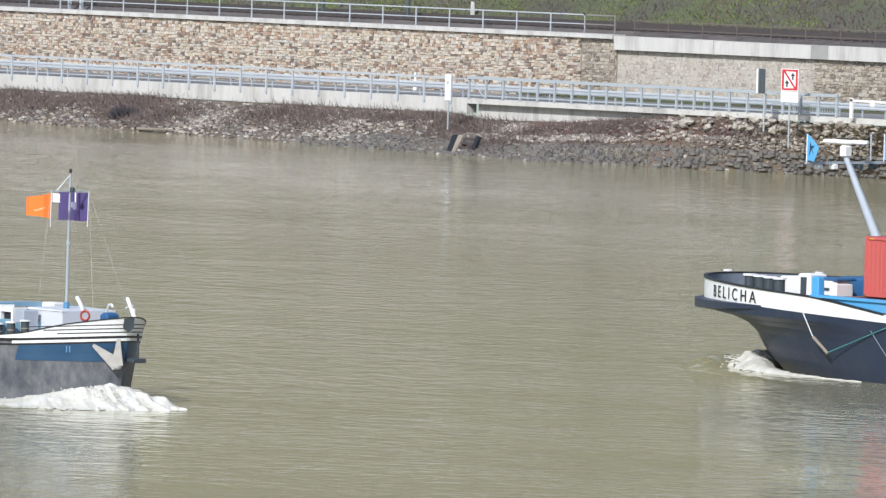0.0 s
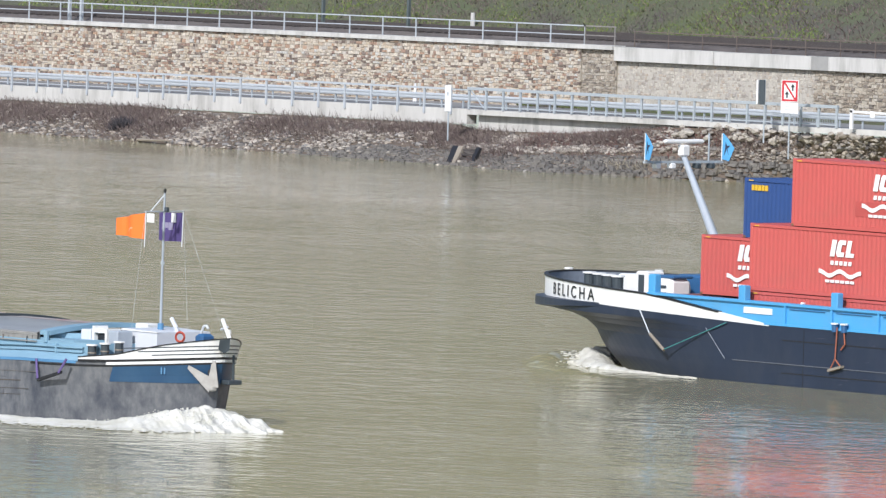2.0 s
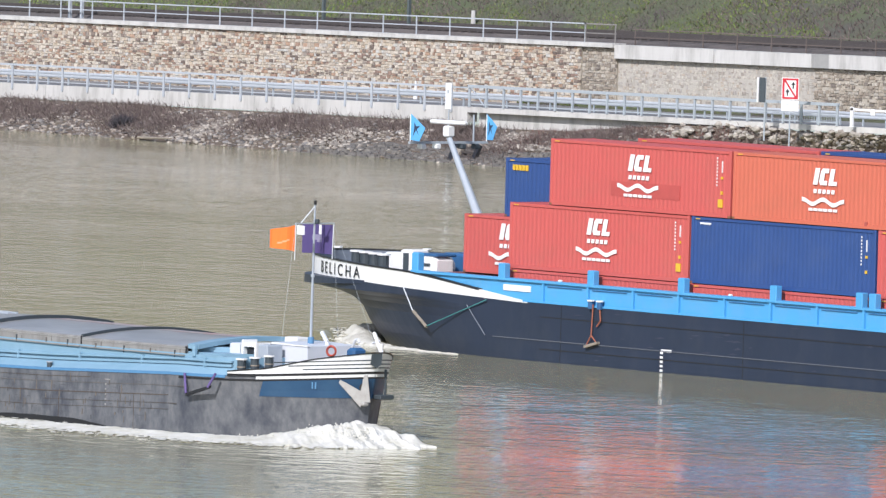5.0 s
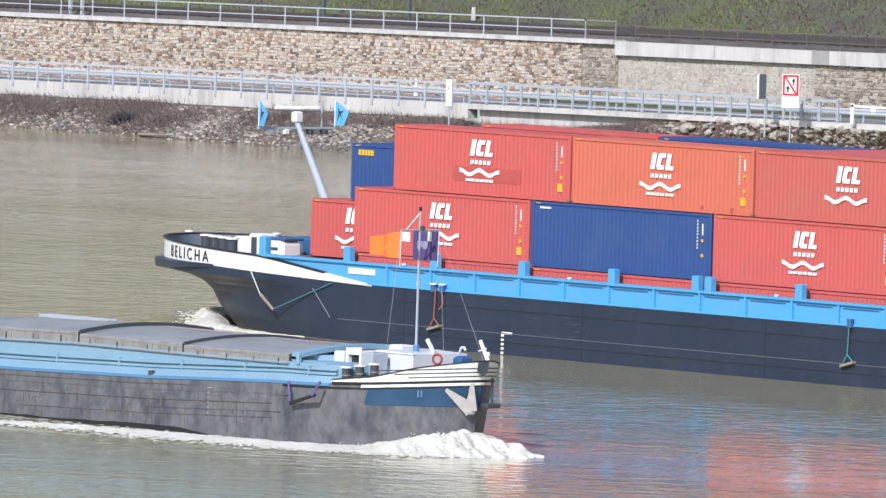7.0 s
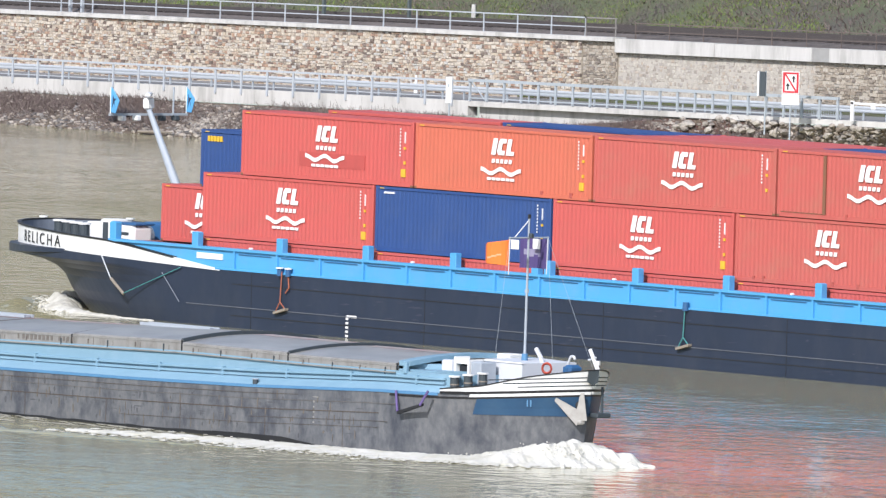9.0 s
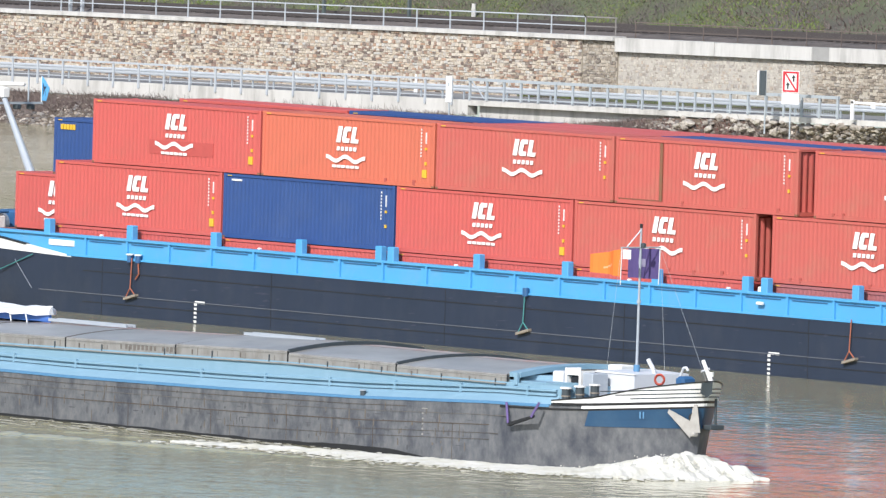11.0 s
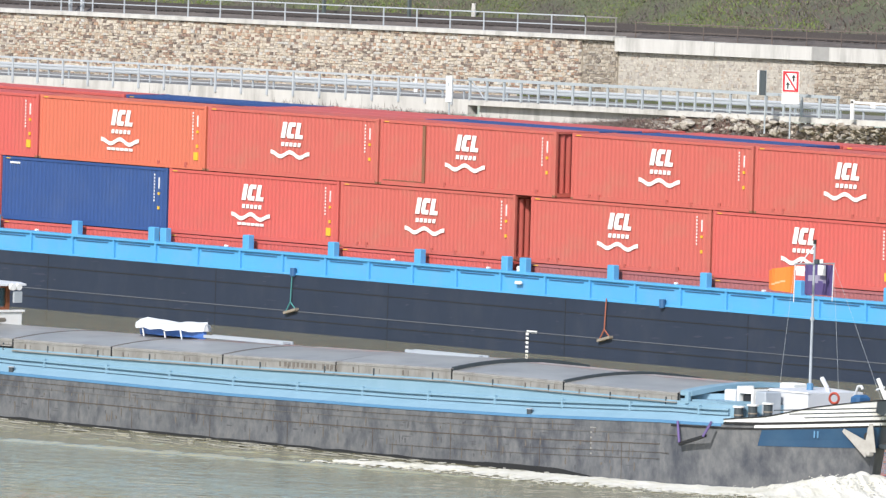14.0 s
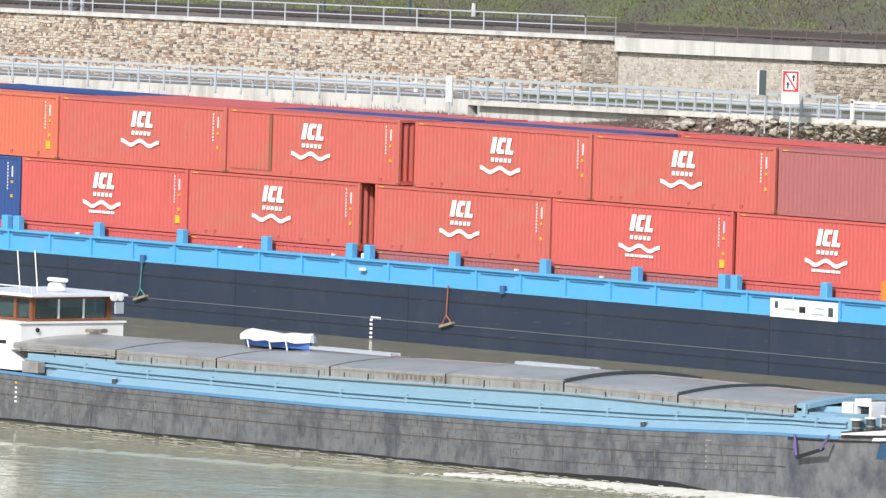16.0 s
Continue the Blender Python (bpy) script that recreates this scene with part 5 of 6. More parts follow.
def motor_barge():
    t = thing("cargo_barge", "older grey cargo barge with pale blue coaming and white bow", "barge")
    levels = [lambda x: -1.2, lambda x: -0.3, lambda x: 0.3, lambda x: 0.9, lambda x: 0.5 * motor_deck(x) + 0.6, motor_deck]
    part("hull", Shape().loft([motor_ring(f) for f in levels], caps=True), M["oldhull"], t, "scuffed grey steel hull", smooth=False)
    # plate edges along the hull
    for z, a, b, h, mm in ((0.98, -60, -4, 0.014, "seam"), (1.36, -60, -3, 0.007, "grime"), (1.58, -58, -9, 0.008, "seam"), (0.42, -20, -4, 0.006, "seam"), (0.66, -12, -3.5, 0.006, "seam")):
        xs = [a + (b - a) * i / 30 for i in range(31)]
        dz = lambda x: z + (motor_deck(x) - 1.85)
        part("plate_seam", Shape().loft([[(x, -0.02, dz(x) - h), (x, 0.02, dz(x) - h), (x, 0.02, dz(x) + h), (x, -0.02, dz(x) + h)] for x in xs], caps=True), M[mm], t)
    for x in (-57.0, -51.4, -46.3, -41.2, -35.9, -31.0, -26.2, -21.0, -16.3, -11.0, -6.2):
        part("weld_seam", Shape().box(x - 0.012, x + 0.012, -0.008, 0.01, 0.0, 0.96 + motor_deck(x) - 1.85), M["seam"], t)
    # dark blots, rub marks and rust runs on the side
    def blot(shape, x, z, w, h, o):
        ring = []
        for i in range(9):
            a = 2 * math.pi * i / 9
            r = rnd.uniform(0.55, 1.1)
            ring.append((x + w * r * math.cos(a), -o, z + h * r * math.sin(a)))
        shape.slab(ring, (0, o + 0.01, 0))
    blots, runs = Shape(), Shape()
    for i in range(260):
        x = rnd.uniform(-59, -5)
        top = motor_deck(x) - 0.25
        o = 0.004 + 0.00003 * i
        if rnd.random() < 0.5:
            blot(blots, x, rnd.uniform(0.25, top), rnd.uniform(0.02, 0.07), rnd.uniform(0.05, 0.22), o)
        else:
            blot(blots, x, rnd.uniform(0.5, top), rnd.uniform(0.05, 0.3), rnd.uniform(0.01, 0.035), o)
    for i in range(120):
        x = rnd.uniform(-59, -4.6)
        blot(runs, x, rnd.uniform(0.3, motor_deck(x) - 0.3), rnd.uniform(0.012, 0.05), rnd.uniform(0.06, 0.3), 0.014 + 0.00004 * i)
    tagged(part("scuffing", blots, mat("dark_scuffs", (0.078, 0.081, 0.092), 0.7, color2=(0.112, 0.113, 0.117), scale=2.2, detail=8, mix=0.35), t), kind="stuff")
    tagged(part("rust_staining", runs, mat("rust_runs", (0.17, 0.145, 0.12), 0.8, color2=(0.12, 0.112, 0.105), scale=3), t), kind="stuff")
    # wet weed line at the water
    xs = [-60 + 0.5 * i for i in range(110)]
    wet = lambda x: 0.10 + 0.06 * noise.noise((x * 0.9, 0, 2)) + 0.12 * max(0, min(1, (x + 18) / 6)) - 0.35 * max(0, min(1, (x + 10) / 4))
    part("wet_band", Shape().loft([[(x, -0.012, -0.3), (x, 0.01, -0.3), (x, 0.01, wet(x)), (x, -0.012, wet(x))] for x in xs], caps=True), M["black"], t, "dark wet band at the waterline")
    for side in (-1, 1):
        part("bow_panel", band(lambda x: 1.68 + 0.02 * x, lambda x: motor_deck(x) - 0.03, 0.1, 0.02, side), M["oldblue"], t, "petrol blue bow panel")
        part("bow_stripe", band(lambda x: motor_deck(x) - 0.09, lambda x: motor_deck(x) + 0.02, 0.0, 0.05, side), M["hullwhite"], t, "white stripe")
        part("bow_gap", band(lambda x: motor_deck(x) + 0.02, lambda x: motor_deck(x) + 0.12, -0.9, 0.045, side), M["black"], t)
        top = lambda x: lerp_table(x, [(-1.2, 2.55), (0.75, 2.78), (2.2, 3.22), (3.4, 3.48), (4.5, 3.68)])
        part("bulwark", band(lambda x: motor_deck(x) + 0.12, top, -1.1, 0.06, side, 0.05), M["hullwhite"], t, "white flared bow bulwark")
        part("bulwark_rail", band(top, lambda x: top(x) + 0.045, -1.1, 0.09, side, 0.09), M["black"], t, "black bulwark rail")
        for k in range(3):
            part("bow_line", band(lambda x: motor_deck(x) + 0.24 + 0.15 * k, lambda x: motor_deck(x) + 0.285 + 0.15 * k, 1.9 - 0.5 * k if side < 0 else 2.5, 0.068, side), M["slate"], t)
        part("edge_plate", band(lambda x: motor_deck(x) - 0.16, lambda x: motor_deck(x) - 0.09, -3.4, 0.03, side), M["black"], t)
    for k, u in enumerate((0.345, 0.33)):
        q = Vector(motor_point(u, 2.2, -1, 0.03))
        part("faded_mark", Shape().slab([q + Vector((0, 0, -0.12)), q + Vector((0.04, 0.035, -0.12)), q + Vector((0.04, 0.035, 0.14)), q + Vector((0, 0, 0.14))], (0.01, -0.02, 0)), M["midblue"], t, "faded pale mark")
    part("hawse_shield", Shape().slab([(4.02, 3.72, 3.52), (4.16, 4.12, 3.56), (4.12, 4.12, 3.12), (4.02, 3.96, 2.98), (3.95, 3.72, 3.12)], (0.12, -0.07, 0)), M["slate"], t, "dark blue hawse shield")
    # foredeck
    n = 20
    pts = [motor_point(i / n, 2.7, -1, -0.12) for i in range(n, -1, -1)] + [motor_point(i / n, 2.7, 1, -0.12) for i in range(1, n + 1)]
    part("foredeck", Shape().slab([(x, y, 2.38 + 0.05 * x) for x, y, _ in pts], (0, 0, 0.06)), M["deckgrey"], t)
    # side decks and coaming
    xs = [-60 + i * 2 for i in range(29)] + [-3.2, -2.4, -1.8, -1.35, -1.0]
    inset = lambda x: max(0.62, hull_edge(x) + 0.42) if x > -4 else 0.62
    for side, y in ((-1, 0.62), (1, 7.46)):
        yc = (lambda x: inset(x)) if side < 0 else (lambda x: 8.2 - inset(x))
        c = part("coaming", Shape().loft([[(x, yc(x), motor_deck(x) - 0.05), (x, yc(x) + 0.12, motor_deck(x) - 0.05), (x, yc(x) + 0.12, cover_top(x) - 0.38), (x, yc(x), cover_top(x) - 0.38)] for x in xs if x > -52], caps=True), M["paleblue"], t, "pale blue hatch coaming")
        if side < 0:
            for dz, r in ((0.56, 0.035), (0.40, 0.05)):
                part("coaming_ledge", Shape().loft([[(x, yc(x) - 0.12, motor_deck(x) + dz - r), (x, yc(x), motor_deck(x) + dz - r), (x, yc(x), motor_deck(x) + dz + r), (x, yc(x) - 0.12, motor_deck(x) + dz + r)] for x in xs if x > -52], caps=True), M["paleblue"], c)
            for i in range(12):
                x = -46.2 + i * 3.98
                part("bracket", Shape().box(x - 0.05, x + 0.05, y - 0.13, y, motor_deck(x) + 0.30, motor_deck(x) + 0.66), M["paleblue"], c)
            part("deck_edge", Shape().loft([[(x, hull_edge(x) - 0.03, motor_deck(x) - 0.06), (x, hull_edge(x) + 0.05, motor_deck(x) - 0.06), (x, hull_edge(x) + 0.05, motor_deck(x) + 0.05), (x, hull_edge(x) - 0.03, motor_deck(x) + 0.05)] for x in xs], caps=True), M["midblue"], t, "blue deck edge")
            # sloping side skirt below the coaming
            part("deck_side", Shape().loft([[(x, hull_edge(x) + 0.04, motor_deck(x) + 0.02), (x, inset(x), motor_deck(x) + 0.36)] for x in xs if x > -50] + [[(-0.85, inset(-1.0) - 0.05, 2.5), (-0.95, inset(-1.0) + 0.02, motor_deck(-1) + 0.36)]], closed=False), M["paleblue"], t)
    # rounded front of the coaming
    ring = []
    for i in range(13):
        a = -math.pi / 2 + math.pi * i / 12
        x, y = -1.0 + 0.7 * math.cos(a) ** 0.6 if 0 < i < 12 else -1.0, 4.1 + (4.1 - inset(-1.0)) * math.sin(a)
        ring.append([(x, y, 2.4), (x, y, 3.15)])
    part("coaming_front", Shape().loft(ring, closed=False), M["paleblue"], t)
    part("front_cover", Shape().slab([(-4.5, 0.75, 3.10), (-1.7, 0.85, 3.10), (-0.9, 2.4, 3.12), (-0.9, 5.8, 3.12), (-1.7, 7.3, 3.10), (-4.5, 7.3, 3.10)], (0, 0, 0.12)), M["paleblue"], t, "pale blue folding front cover")
    part("front_ledge", Shape().slab([(-4.5, 1.1, 3.22), (-3.6, 1.1, 3.22), (-1.5, 3.2, 3.22), (-1.5, 3.7, 3.22), (-4.5, 1.6, 3.22)], (0, 0, 0.20)), M["paleblue"], t)
    # arched hatch covers
    edges = [-51.0, -44.4, -38.1, -31.1, -24.1, -17.1, -10.45, -3.75]
    drop = (0.0, 0.0, 0.0, 0.0, 0.03, -0.05, -0.10)
    for i, (a, b) in enumerate(zip(edges, edges[1:])):
        low = lambda x: cover_top(x) - 0.30 + drop[i]
        foot = lambda x: cover_top(x) - (0.30 if i else 0.12)
        arc = lambda x, up=0.0: [(0.72 + 6.76 * k / 14, low(x) + 0.30 + up + 0.28 * (1 - ((k - 7) / 7) ** 2)) for k in range(15)]
        hc = part("hatch_cover", Shape().loft([[(x, y, z) for y, z in arc(x)] + [(x, y, z - 0.07) for y, z in arc(x)[::-1]] for x in (a + 0.02, b - 0.02)], caps=True), M["hatch"], t, "weathered grey arched hatch cover")
        run = [a + 0.03 + (b - a - 0.06) * k / 4 for k in range(5)]
        part("cover_edge", Shape().loft([[(x, 0.64, foot(x) - 0.12), (x, 0.74, foot(x) - 0.12), (x, 0.74, low(x) + 0.295), (x, 0.70, low(x) + 0.31), (x, 0.64, low(x) + 0.27)] for x in run], caps=True), M["hatchside"], hc)
        part("cover_lip", Shape().loft([[(x, 0.62, low(x) + 0.19), (x, 0.645, low(x) + 0.19), (x, 0.645, low(x) + 0.215), (x, 0.62, low(x) + 0.215)] for x in run], caps=True), M["hatch"], hc)
        part("gutter", Shape().loft([[(x, 0.53, foot(x) - 0.18), (x, 0.66, foot(x) - 0.18), (x, 0.66, foot(x) - 0.135), (x, 0.53, foot(x) - 0.135)] for x in run], caps=True), M["hatchside"], hc, "rain gutter under the cover edge")
        thick = 0.055 if i in (4, 5) else 0.015
        part("cover_seam", Shape().loft([[(x, y, z) for y, z in arc(b, thick)] + [(x, y, z - 0.09) for y, z in arc(b, 0.0)[::-1]] for x in (b - 0.13, b - 0.01)], caps=True), M["slate"] if i in (4, 5) else M["grime"], hc, "rubber joint between covers")
        part("edge_seam", Shape().box(b - 0.05, b - 0.0, 0.625, 0.66, low(b) - 0.12, low(b) + 0.30), M["black"], hc)
        for k in range(4):
            x = a + (b - a) * (0.12 + 0.25 * k) + rnd.uniform(-0.3, 0.3)
            part("cover_clamp", Shape().box(x - 0.025, x + 0.025, 0.60, 0.66, low(x) - 0.06 - 0.1 * (k % 2), low(x) + 0.12), M["slate"] if k % 2 else M["grime"], hc)
            part("edge_stain", Shape().box(x + 0.3, x + 0.3 + rnd.uniform(0.02, 0.06), 0.632, 0.66, low(x) - 0.10, low(x) + rnd.uniform(0.05, 0.25)), M["grime"], hc)
    # mottled reddish strips along the crowns of some covers
    for a, b in ((-37.6, -31.3), (-16.8, -10.7), (-10.2, -4.2), (-30.4, -25.0)):
        part("faded_stripe", Shape().loft([[(x, 3.9, cover_top(x) + 0.287 + drop[edges.index(max(e for e in edges if e <= x))]), (x, 4.9, cover_top(x) + 0.285 + drop[edges.index(max(e for e in edges if e <= x))])] for x in (a, (a + b) / 2, b)], closed=False), M["redmottle"], t, "mottled pale red strip on the cover crown")
    # lettering on the cover edge that cannot be made out
    marks = part("cover_lettering", Shape().box(-27.6, -27.5, 0.625, 0.65, 3.02, 3.24), M["grime"], t, "faint dark lettering")
    for k in range(13):
        if k != 8:
            x = -27.3 + 0.26 * k
            part("letter_bar", Shape().box(x, x + 0.14, 0.625, 0.65, cover_top(x) - 0.30, cover_top(x) - 0.12), M["grime"], marks)
    coil = [(-50.6 + 0.26 * math.cos(a * 0.7), 4.5 + 0.5 * math.sin(a * 0.7), 3.44 + 0.006 * a) for a in range(20)]
    part("rope_coil", Shape().path(coil, 0.035), M["timber"], t, "coiled mooring rope by the wheelhouse")
    # arched pale blue end of the hatch
    arch = lambda dz: [(0.70 + 6.8 * k / 14, 3.46 + dz + 0.28 * (1 - ((k - 7) / 7) ** 2)) for k in range(15)]
    part("end_arch", Shape().loft([[(x, y, z) for y, z in arch(0.06)] + [(x, y, z) for y, z in arch(-0.12)[::-1]] for x in (-3.72, -3.05)], caps=True), M["paleblue"], t, "pale blue arched end beam of the hatch")
    part("end_bracket", Shape().box(-3.3, -3.1, 0.55, 0.70, 3.05, 3.52, 0.02), M["paleblue"], t)
    # deck gear on the foredeck
    h = part("fore_house", Shape().slab([(-1.2, 2.9, 2.55), (1.05, 2.9, 2.55), (1.05, 2.9, 3.66), (-1.2, 2.9, 3.72)], (0, 2.7, 0)), M["offwhite"], t, "white foredeck house")
    part("house_edge", Shape().box(-1.24, 1.09, 2.86, 2.92, 3.64, 3.69), M["hullwhite"], h)
    part("deck_locker", Shape().box(-3.05, -2.25, 5.0, 5.7, 3.2, 3.80, 0.04), M["hullwhite"], t, "white deck locker")
    part("side_house", Shape().box(-2.62, -2.0, 1.9, 2.6, 3.15, 3.62, 0.04), M["offwhite"], t)
    part("winch_frame", Shape().box(-1.86, -1.74, 1.9, 2.6, 3.15, 3.78).box(-1.05, -0.93, 1.9, 2.6, 3.15, 3.70).box(-1.74, -1.05, 1.9, 2.6, 3.52, 3.64), M["hullwhite"], t, "white winch frame")
    part("cable_box", Shape().box(-0.84, -0.24, 1.9, 2.7, 2.55, 3.64, 0.04), M["greymast"], t)
    part("winch", Shape().box(-1.68, -1.10, 2.0, 2.5, 3.0, 3.50, 0.06), M["black"], t)
    for x, y, z in ((-0.58, 0.9, 3.06), (-0.12, 1.2, 3.14), (0.28, 1.6, 3.22)):
        b = part("bollard", Shape().tube((x, y, 2.35), (x, y, z), 0.17, n=12), M["slate"], t, "dark steel bollard")
        part("bollard_ring", Shape().tube((x, y, z - 0.30), (x, y, z - 0.25), 0.185, n=12), M["timber"], b)
        part("bollard_cap", Shape().tube((x, y, z), (x, y, z + 0.06), 0.23, n=12), M["hullwhite"], b)
    # mast with cross bar
    part("mast_foot", Shape().tube((-0.26, 4.1, 2.6), (-0.26, 4.1, 3.95), 0.16, 0.12, n=10), M["midblue"], t, "blue mast foot")
    mast = part("mast", Shape().tube((-0.26, 4.1, 3.9), (-0.22, 4.1, 9.2), 0.055, 0.04, n=8), M["greymast"], t, "slender pale grey mast")
    part("cross_bar", Shape().tube((-0.2, 3.1, 8.42), (-0.2, 5.08, 8.42), 0.028), M["grey"], mast)
    part("stay", Shape().path([(-0.22, 4.1, 9.1), (-0.2, 3.4, 8.45)], 0.025), M["offwhite"], mast)
    part("mast_lamp", Shape().tube((-0.22, 4.1, 9.16), (-0.22, 4.1, 9.32), 0.06), M["black"], mast)
    part("mast_collar", Shape().tube((-0.24, 4.1, 6.3), (-0.24, 4.1, 6.42), 0.085), M["grey"], mast)
    part("mast_light", Shape().box(-0.16, 0.02, 4.02, 4.18, 8.4, 8.6, 0.03), M["slate"], mast)
    for a, b in (((-0.2, 3.12, 8.4), (-0.75, 3.0, 3.6)), ((-0.2, 5.06, 8.4), (0.3, 5.05, 3.5)), ((-0.2, 5.06, 8.4), (2.9, 4.9, 3.5))):
        part("wire", Shape().path([a, b], 0.006, n=3), M["grey"], mast)
    # flags in rigid strips
    strips = []
    for nm, y, m_, h, lab in (("orange_flag", 3.15, M["orangeflag"], 1.04, "bright orange flag streaming from the mast"), ("violet_flag", 5.05, M["violetflag"], 1.16, "dark violet flag with a pale emblem")):
        part("flag_cord", Shape().tube((-0.2, y, 8.45), (-0.24, y, 7.0), 0.02), M["offwhite"], t)
        part("flag_patch", Shape().box(-0.16, 0.30, y + 0.02, y + 0.04, 8.0, 8.36) if nm == "orange_flag" else Shape().box(-1.05, -0.62, y - 0.05, y - 0.03, 7.95, 8.33), M["hullwhite"], t)
        for k in range(9):
            w = 0.205
            sag, tip = (0.030, 0.040) if nm == "orange_flag" else (0.006, 0.004)
            h0, h1 = h - tip * k, h - tip * (k + 1)
            st = part(nm + "_strip", Shape().slab([(0, 0, 0), (-w - 0.006, 0, -sag), (-w - 0.006, 0, -sag - h1), (0, 0, -h0)], (0, 0.012, 0)), m_, t, lab)
            if nm == "violet_flag" and k in (3, 4, 5, 6):
                part("emblem", Shape().box(-w, -0.01, -0.010, 0.0, -0.62 - 0.08 * (k % 2), -0.40), M["emblem"], st)
            if nm == "orange_flag" and k in (3, 4, 5):
                part("emblem", Shape().slab([(-w, -0.002, -0.42 - 0.03 * k), (0, -0.002, -0.40 - 0.03 * k), (0, -0.002, -0.46 - 0.03 * k), (-w, -0.002, -0.49 - 0.03 * k)], (0, -0.008, 0)), M["emblempale"], st)
            strips.append((st, nm, k, y, (w, sag)))
    # small bow fittings
    part("bow_staff", Shape().tube((3.22, 4.9, 3.45), (2.68, 4.9, 4.27), 0.085, 0.075), M["hullwhite"], t, "white leaning bow staff")
    part("staff_bar", Shape().tube((2.60, 4.9, 3.85), (3.05, 4.9, 3.98), 0.04), M["offwhite"], t)
    part("vent_pipe", Shape().path([(0.56, 4.3, 3.6), (0.50, 4.3, 3.8), (0.17, 4.3, 4.17)], 0.085), M["offwhite"], t, "white vent pipe")
    part("davit", Shape().path([(1.72, 4.5, 3.4), (2.02, 4.5, 3.96), (2.2, 4.5, 3.98), (2.28, 4.5, 3.86)], 0.05), M["offwhite"], t)
    ring = []
    for i in range(17):
        a = 2 * math.pi * i / 16
        c = Vector((2.52 + 0.17 * math.cos(a) * 0.8, 2.9 + 0.11 * math.cos(a), 3.56 + 0.19 * math.sin(a)))
        o = Vector((math.cos(a) * 0.8, math.cos(a) * 0.5, math.sin(a))) * 0.05
        u = Vector((0.35, -0.6, 0)) * 0.1
        ring.append([c + o, c + u, c - o, c - u])
    part("lifebuoy", Shape().loft(ring), M["lifered"], t, "orange lifebuoy")
    part("fairlead", Shape().tube((4.1, 4.1, 3.75), (4.1, 4.1, 3.92), 0.11), M["hullwhite"], t)
    part("bow_winch", Shape().box(2.9, 3.4, 3.3, 4.0, 3.0, 3.72, 0.1), M["deckblue"], t, "dark blue anchor winch")
    # anchor on the bow
    p = Vector(motor_point(0.055, 1.98, -1, 0.14))
    out = Vector((0.62, -0.78, 0))
    al = Vector((0.78, 0.62, 0))
    an = part("anchor", Shape().tube(p + Vector((0, 0, 0.55)), p + Vector((0, 0, -0.32)) + out * 0.08, 0.07), M["anchorgrey"], t, "pale grey folding anchor")
    part("hawse_pipe", Shape().tube(p + Vector((0, 0, 0.2)) - out * 0.1, p + Vector((0, 0, 0.2)) + out * 0.03, 0.2, n=10), M["black"], an)
    for tip, w in ((al * -0.95 + Vector((0, 0, 0.42)), Vector((0, 0, 0.20)) + al * 0.10), (al * 0.10 + Vector((0, 0, 0.70)), al * 0.20)):
        base = p + Vector((0, 0, -0.36)) + out * 0.10
        part("fluke", Shape().slab([base - w, base + w * 1.5, p + tip + out * 0.18 + w * 0.35, p + tip + out * 0.18 - w * 0.25], out * 0.08), M["anchorgrey"], an)
    part("crown", Shape().box(p.x - 0.14, p.x + 0.22, p.y - 0.2, p.y + 0.1, 1.46, 1.63, 0.05), M["anchorgrey"], an)
    pl = part("stem_step", Shape().box(3.55, 4.05, 4.2, 4.9, 1.72, 1.90, 0.03), M["slate"], t, "small steel step at the stem")
    part("step_hanger", Shape().tube((3.85, 4.6, 1.88), (3.9, 4.55, 2.9), 0.05), M["slate"], pl)
    # side fender on violet straps
    f = part("fender_bar", Shape().slab([(-2.72, -0.18, 1.52), (-1.3, -0.18, 1.92), (-1.24, -0.18, 2.03), (-2.68, -0.18, 1.66)], (0, 0.15, 0)), M["black"], t, "dark hanging fender bar")
    part("strap", Shape().path([(-2.95, -0.05, 2.42), (-2.65, -0.2, 1.65)], 0.05), M["purple"], f)
    part("strap", Shape().path([(-1.0, -0.05, 2.52), (-1.3, -0.2, 1.95)], 0.05), M["purple"], f)
    dm = part("draught_scale", Shape().box(-8.05, -7.7, -0.02, 0.005, 1.86, 1.90), M["hatchside"], t, "white draught marks")
    for k in range(5):
        part("mark", Shape().box(-8.03, -7.94, -0.02, 0.005, 1.66 - k * 0.2, 1.73 - k * 0.2), M["hatchside"], dm)
    for x in (-43.8, -11.8):
        db = part("deck_bollard", Shape().tube((x, 0.12, motor_deck(x) - 0.1), (x, 0.12, motor_deck(x) + 0.24), 0.11, n=10), M["slate"], t)
        part("bollard_cap", Shape().tube((x, 0.12, motor_deck(x) + 0.24), (x, 0.12, motor_deck(x) + 0.28), 0.14, n=10), M["greymast"], db)
    part("deck_box", Shape().box(-49.7, -48.7, 0.1, 0.5, 1.95, 2.42, 0.03), M["hatchside"], t)
    # wheelhouse and after part
    base = part("wheelhouse_base", Shape().box(-60.0, -51.1, 0.9, 6.15, 2.3, 4.22, 0.06), M["hullwhite"], t, "white wheelhouse base")
    part("base_rail", Shape().box(-51.2, -51.04, 0.85, 6.2, 4.2, 4.28), M["hullwhite"], base)
    part("vent_lump", Shape().box(-51.05, -50.9, 3.9, 5.2, 3.36, 3.50, 0.05), M["hatchside"], base)
    part("porthole", Shape().tube((-51.06, 1.75, 3.95), (-51.02, 1.75, 3.95), 0.09), M["black"], base)
    cab = part("cabin_sill", Shape().box(-56.0, -51.9, 2.1, 6.1, 4.22, 4.34, 0.02), M["brown"], t, "varnished brown cabin frame")
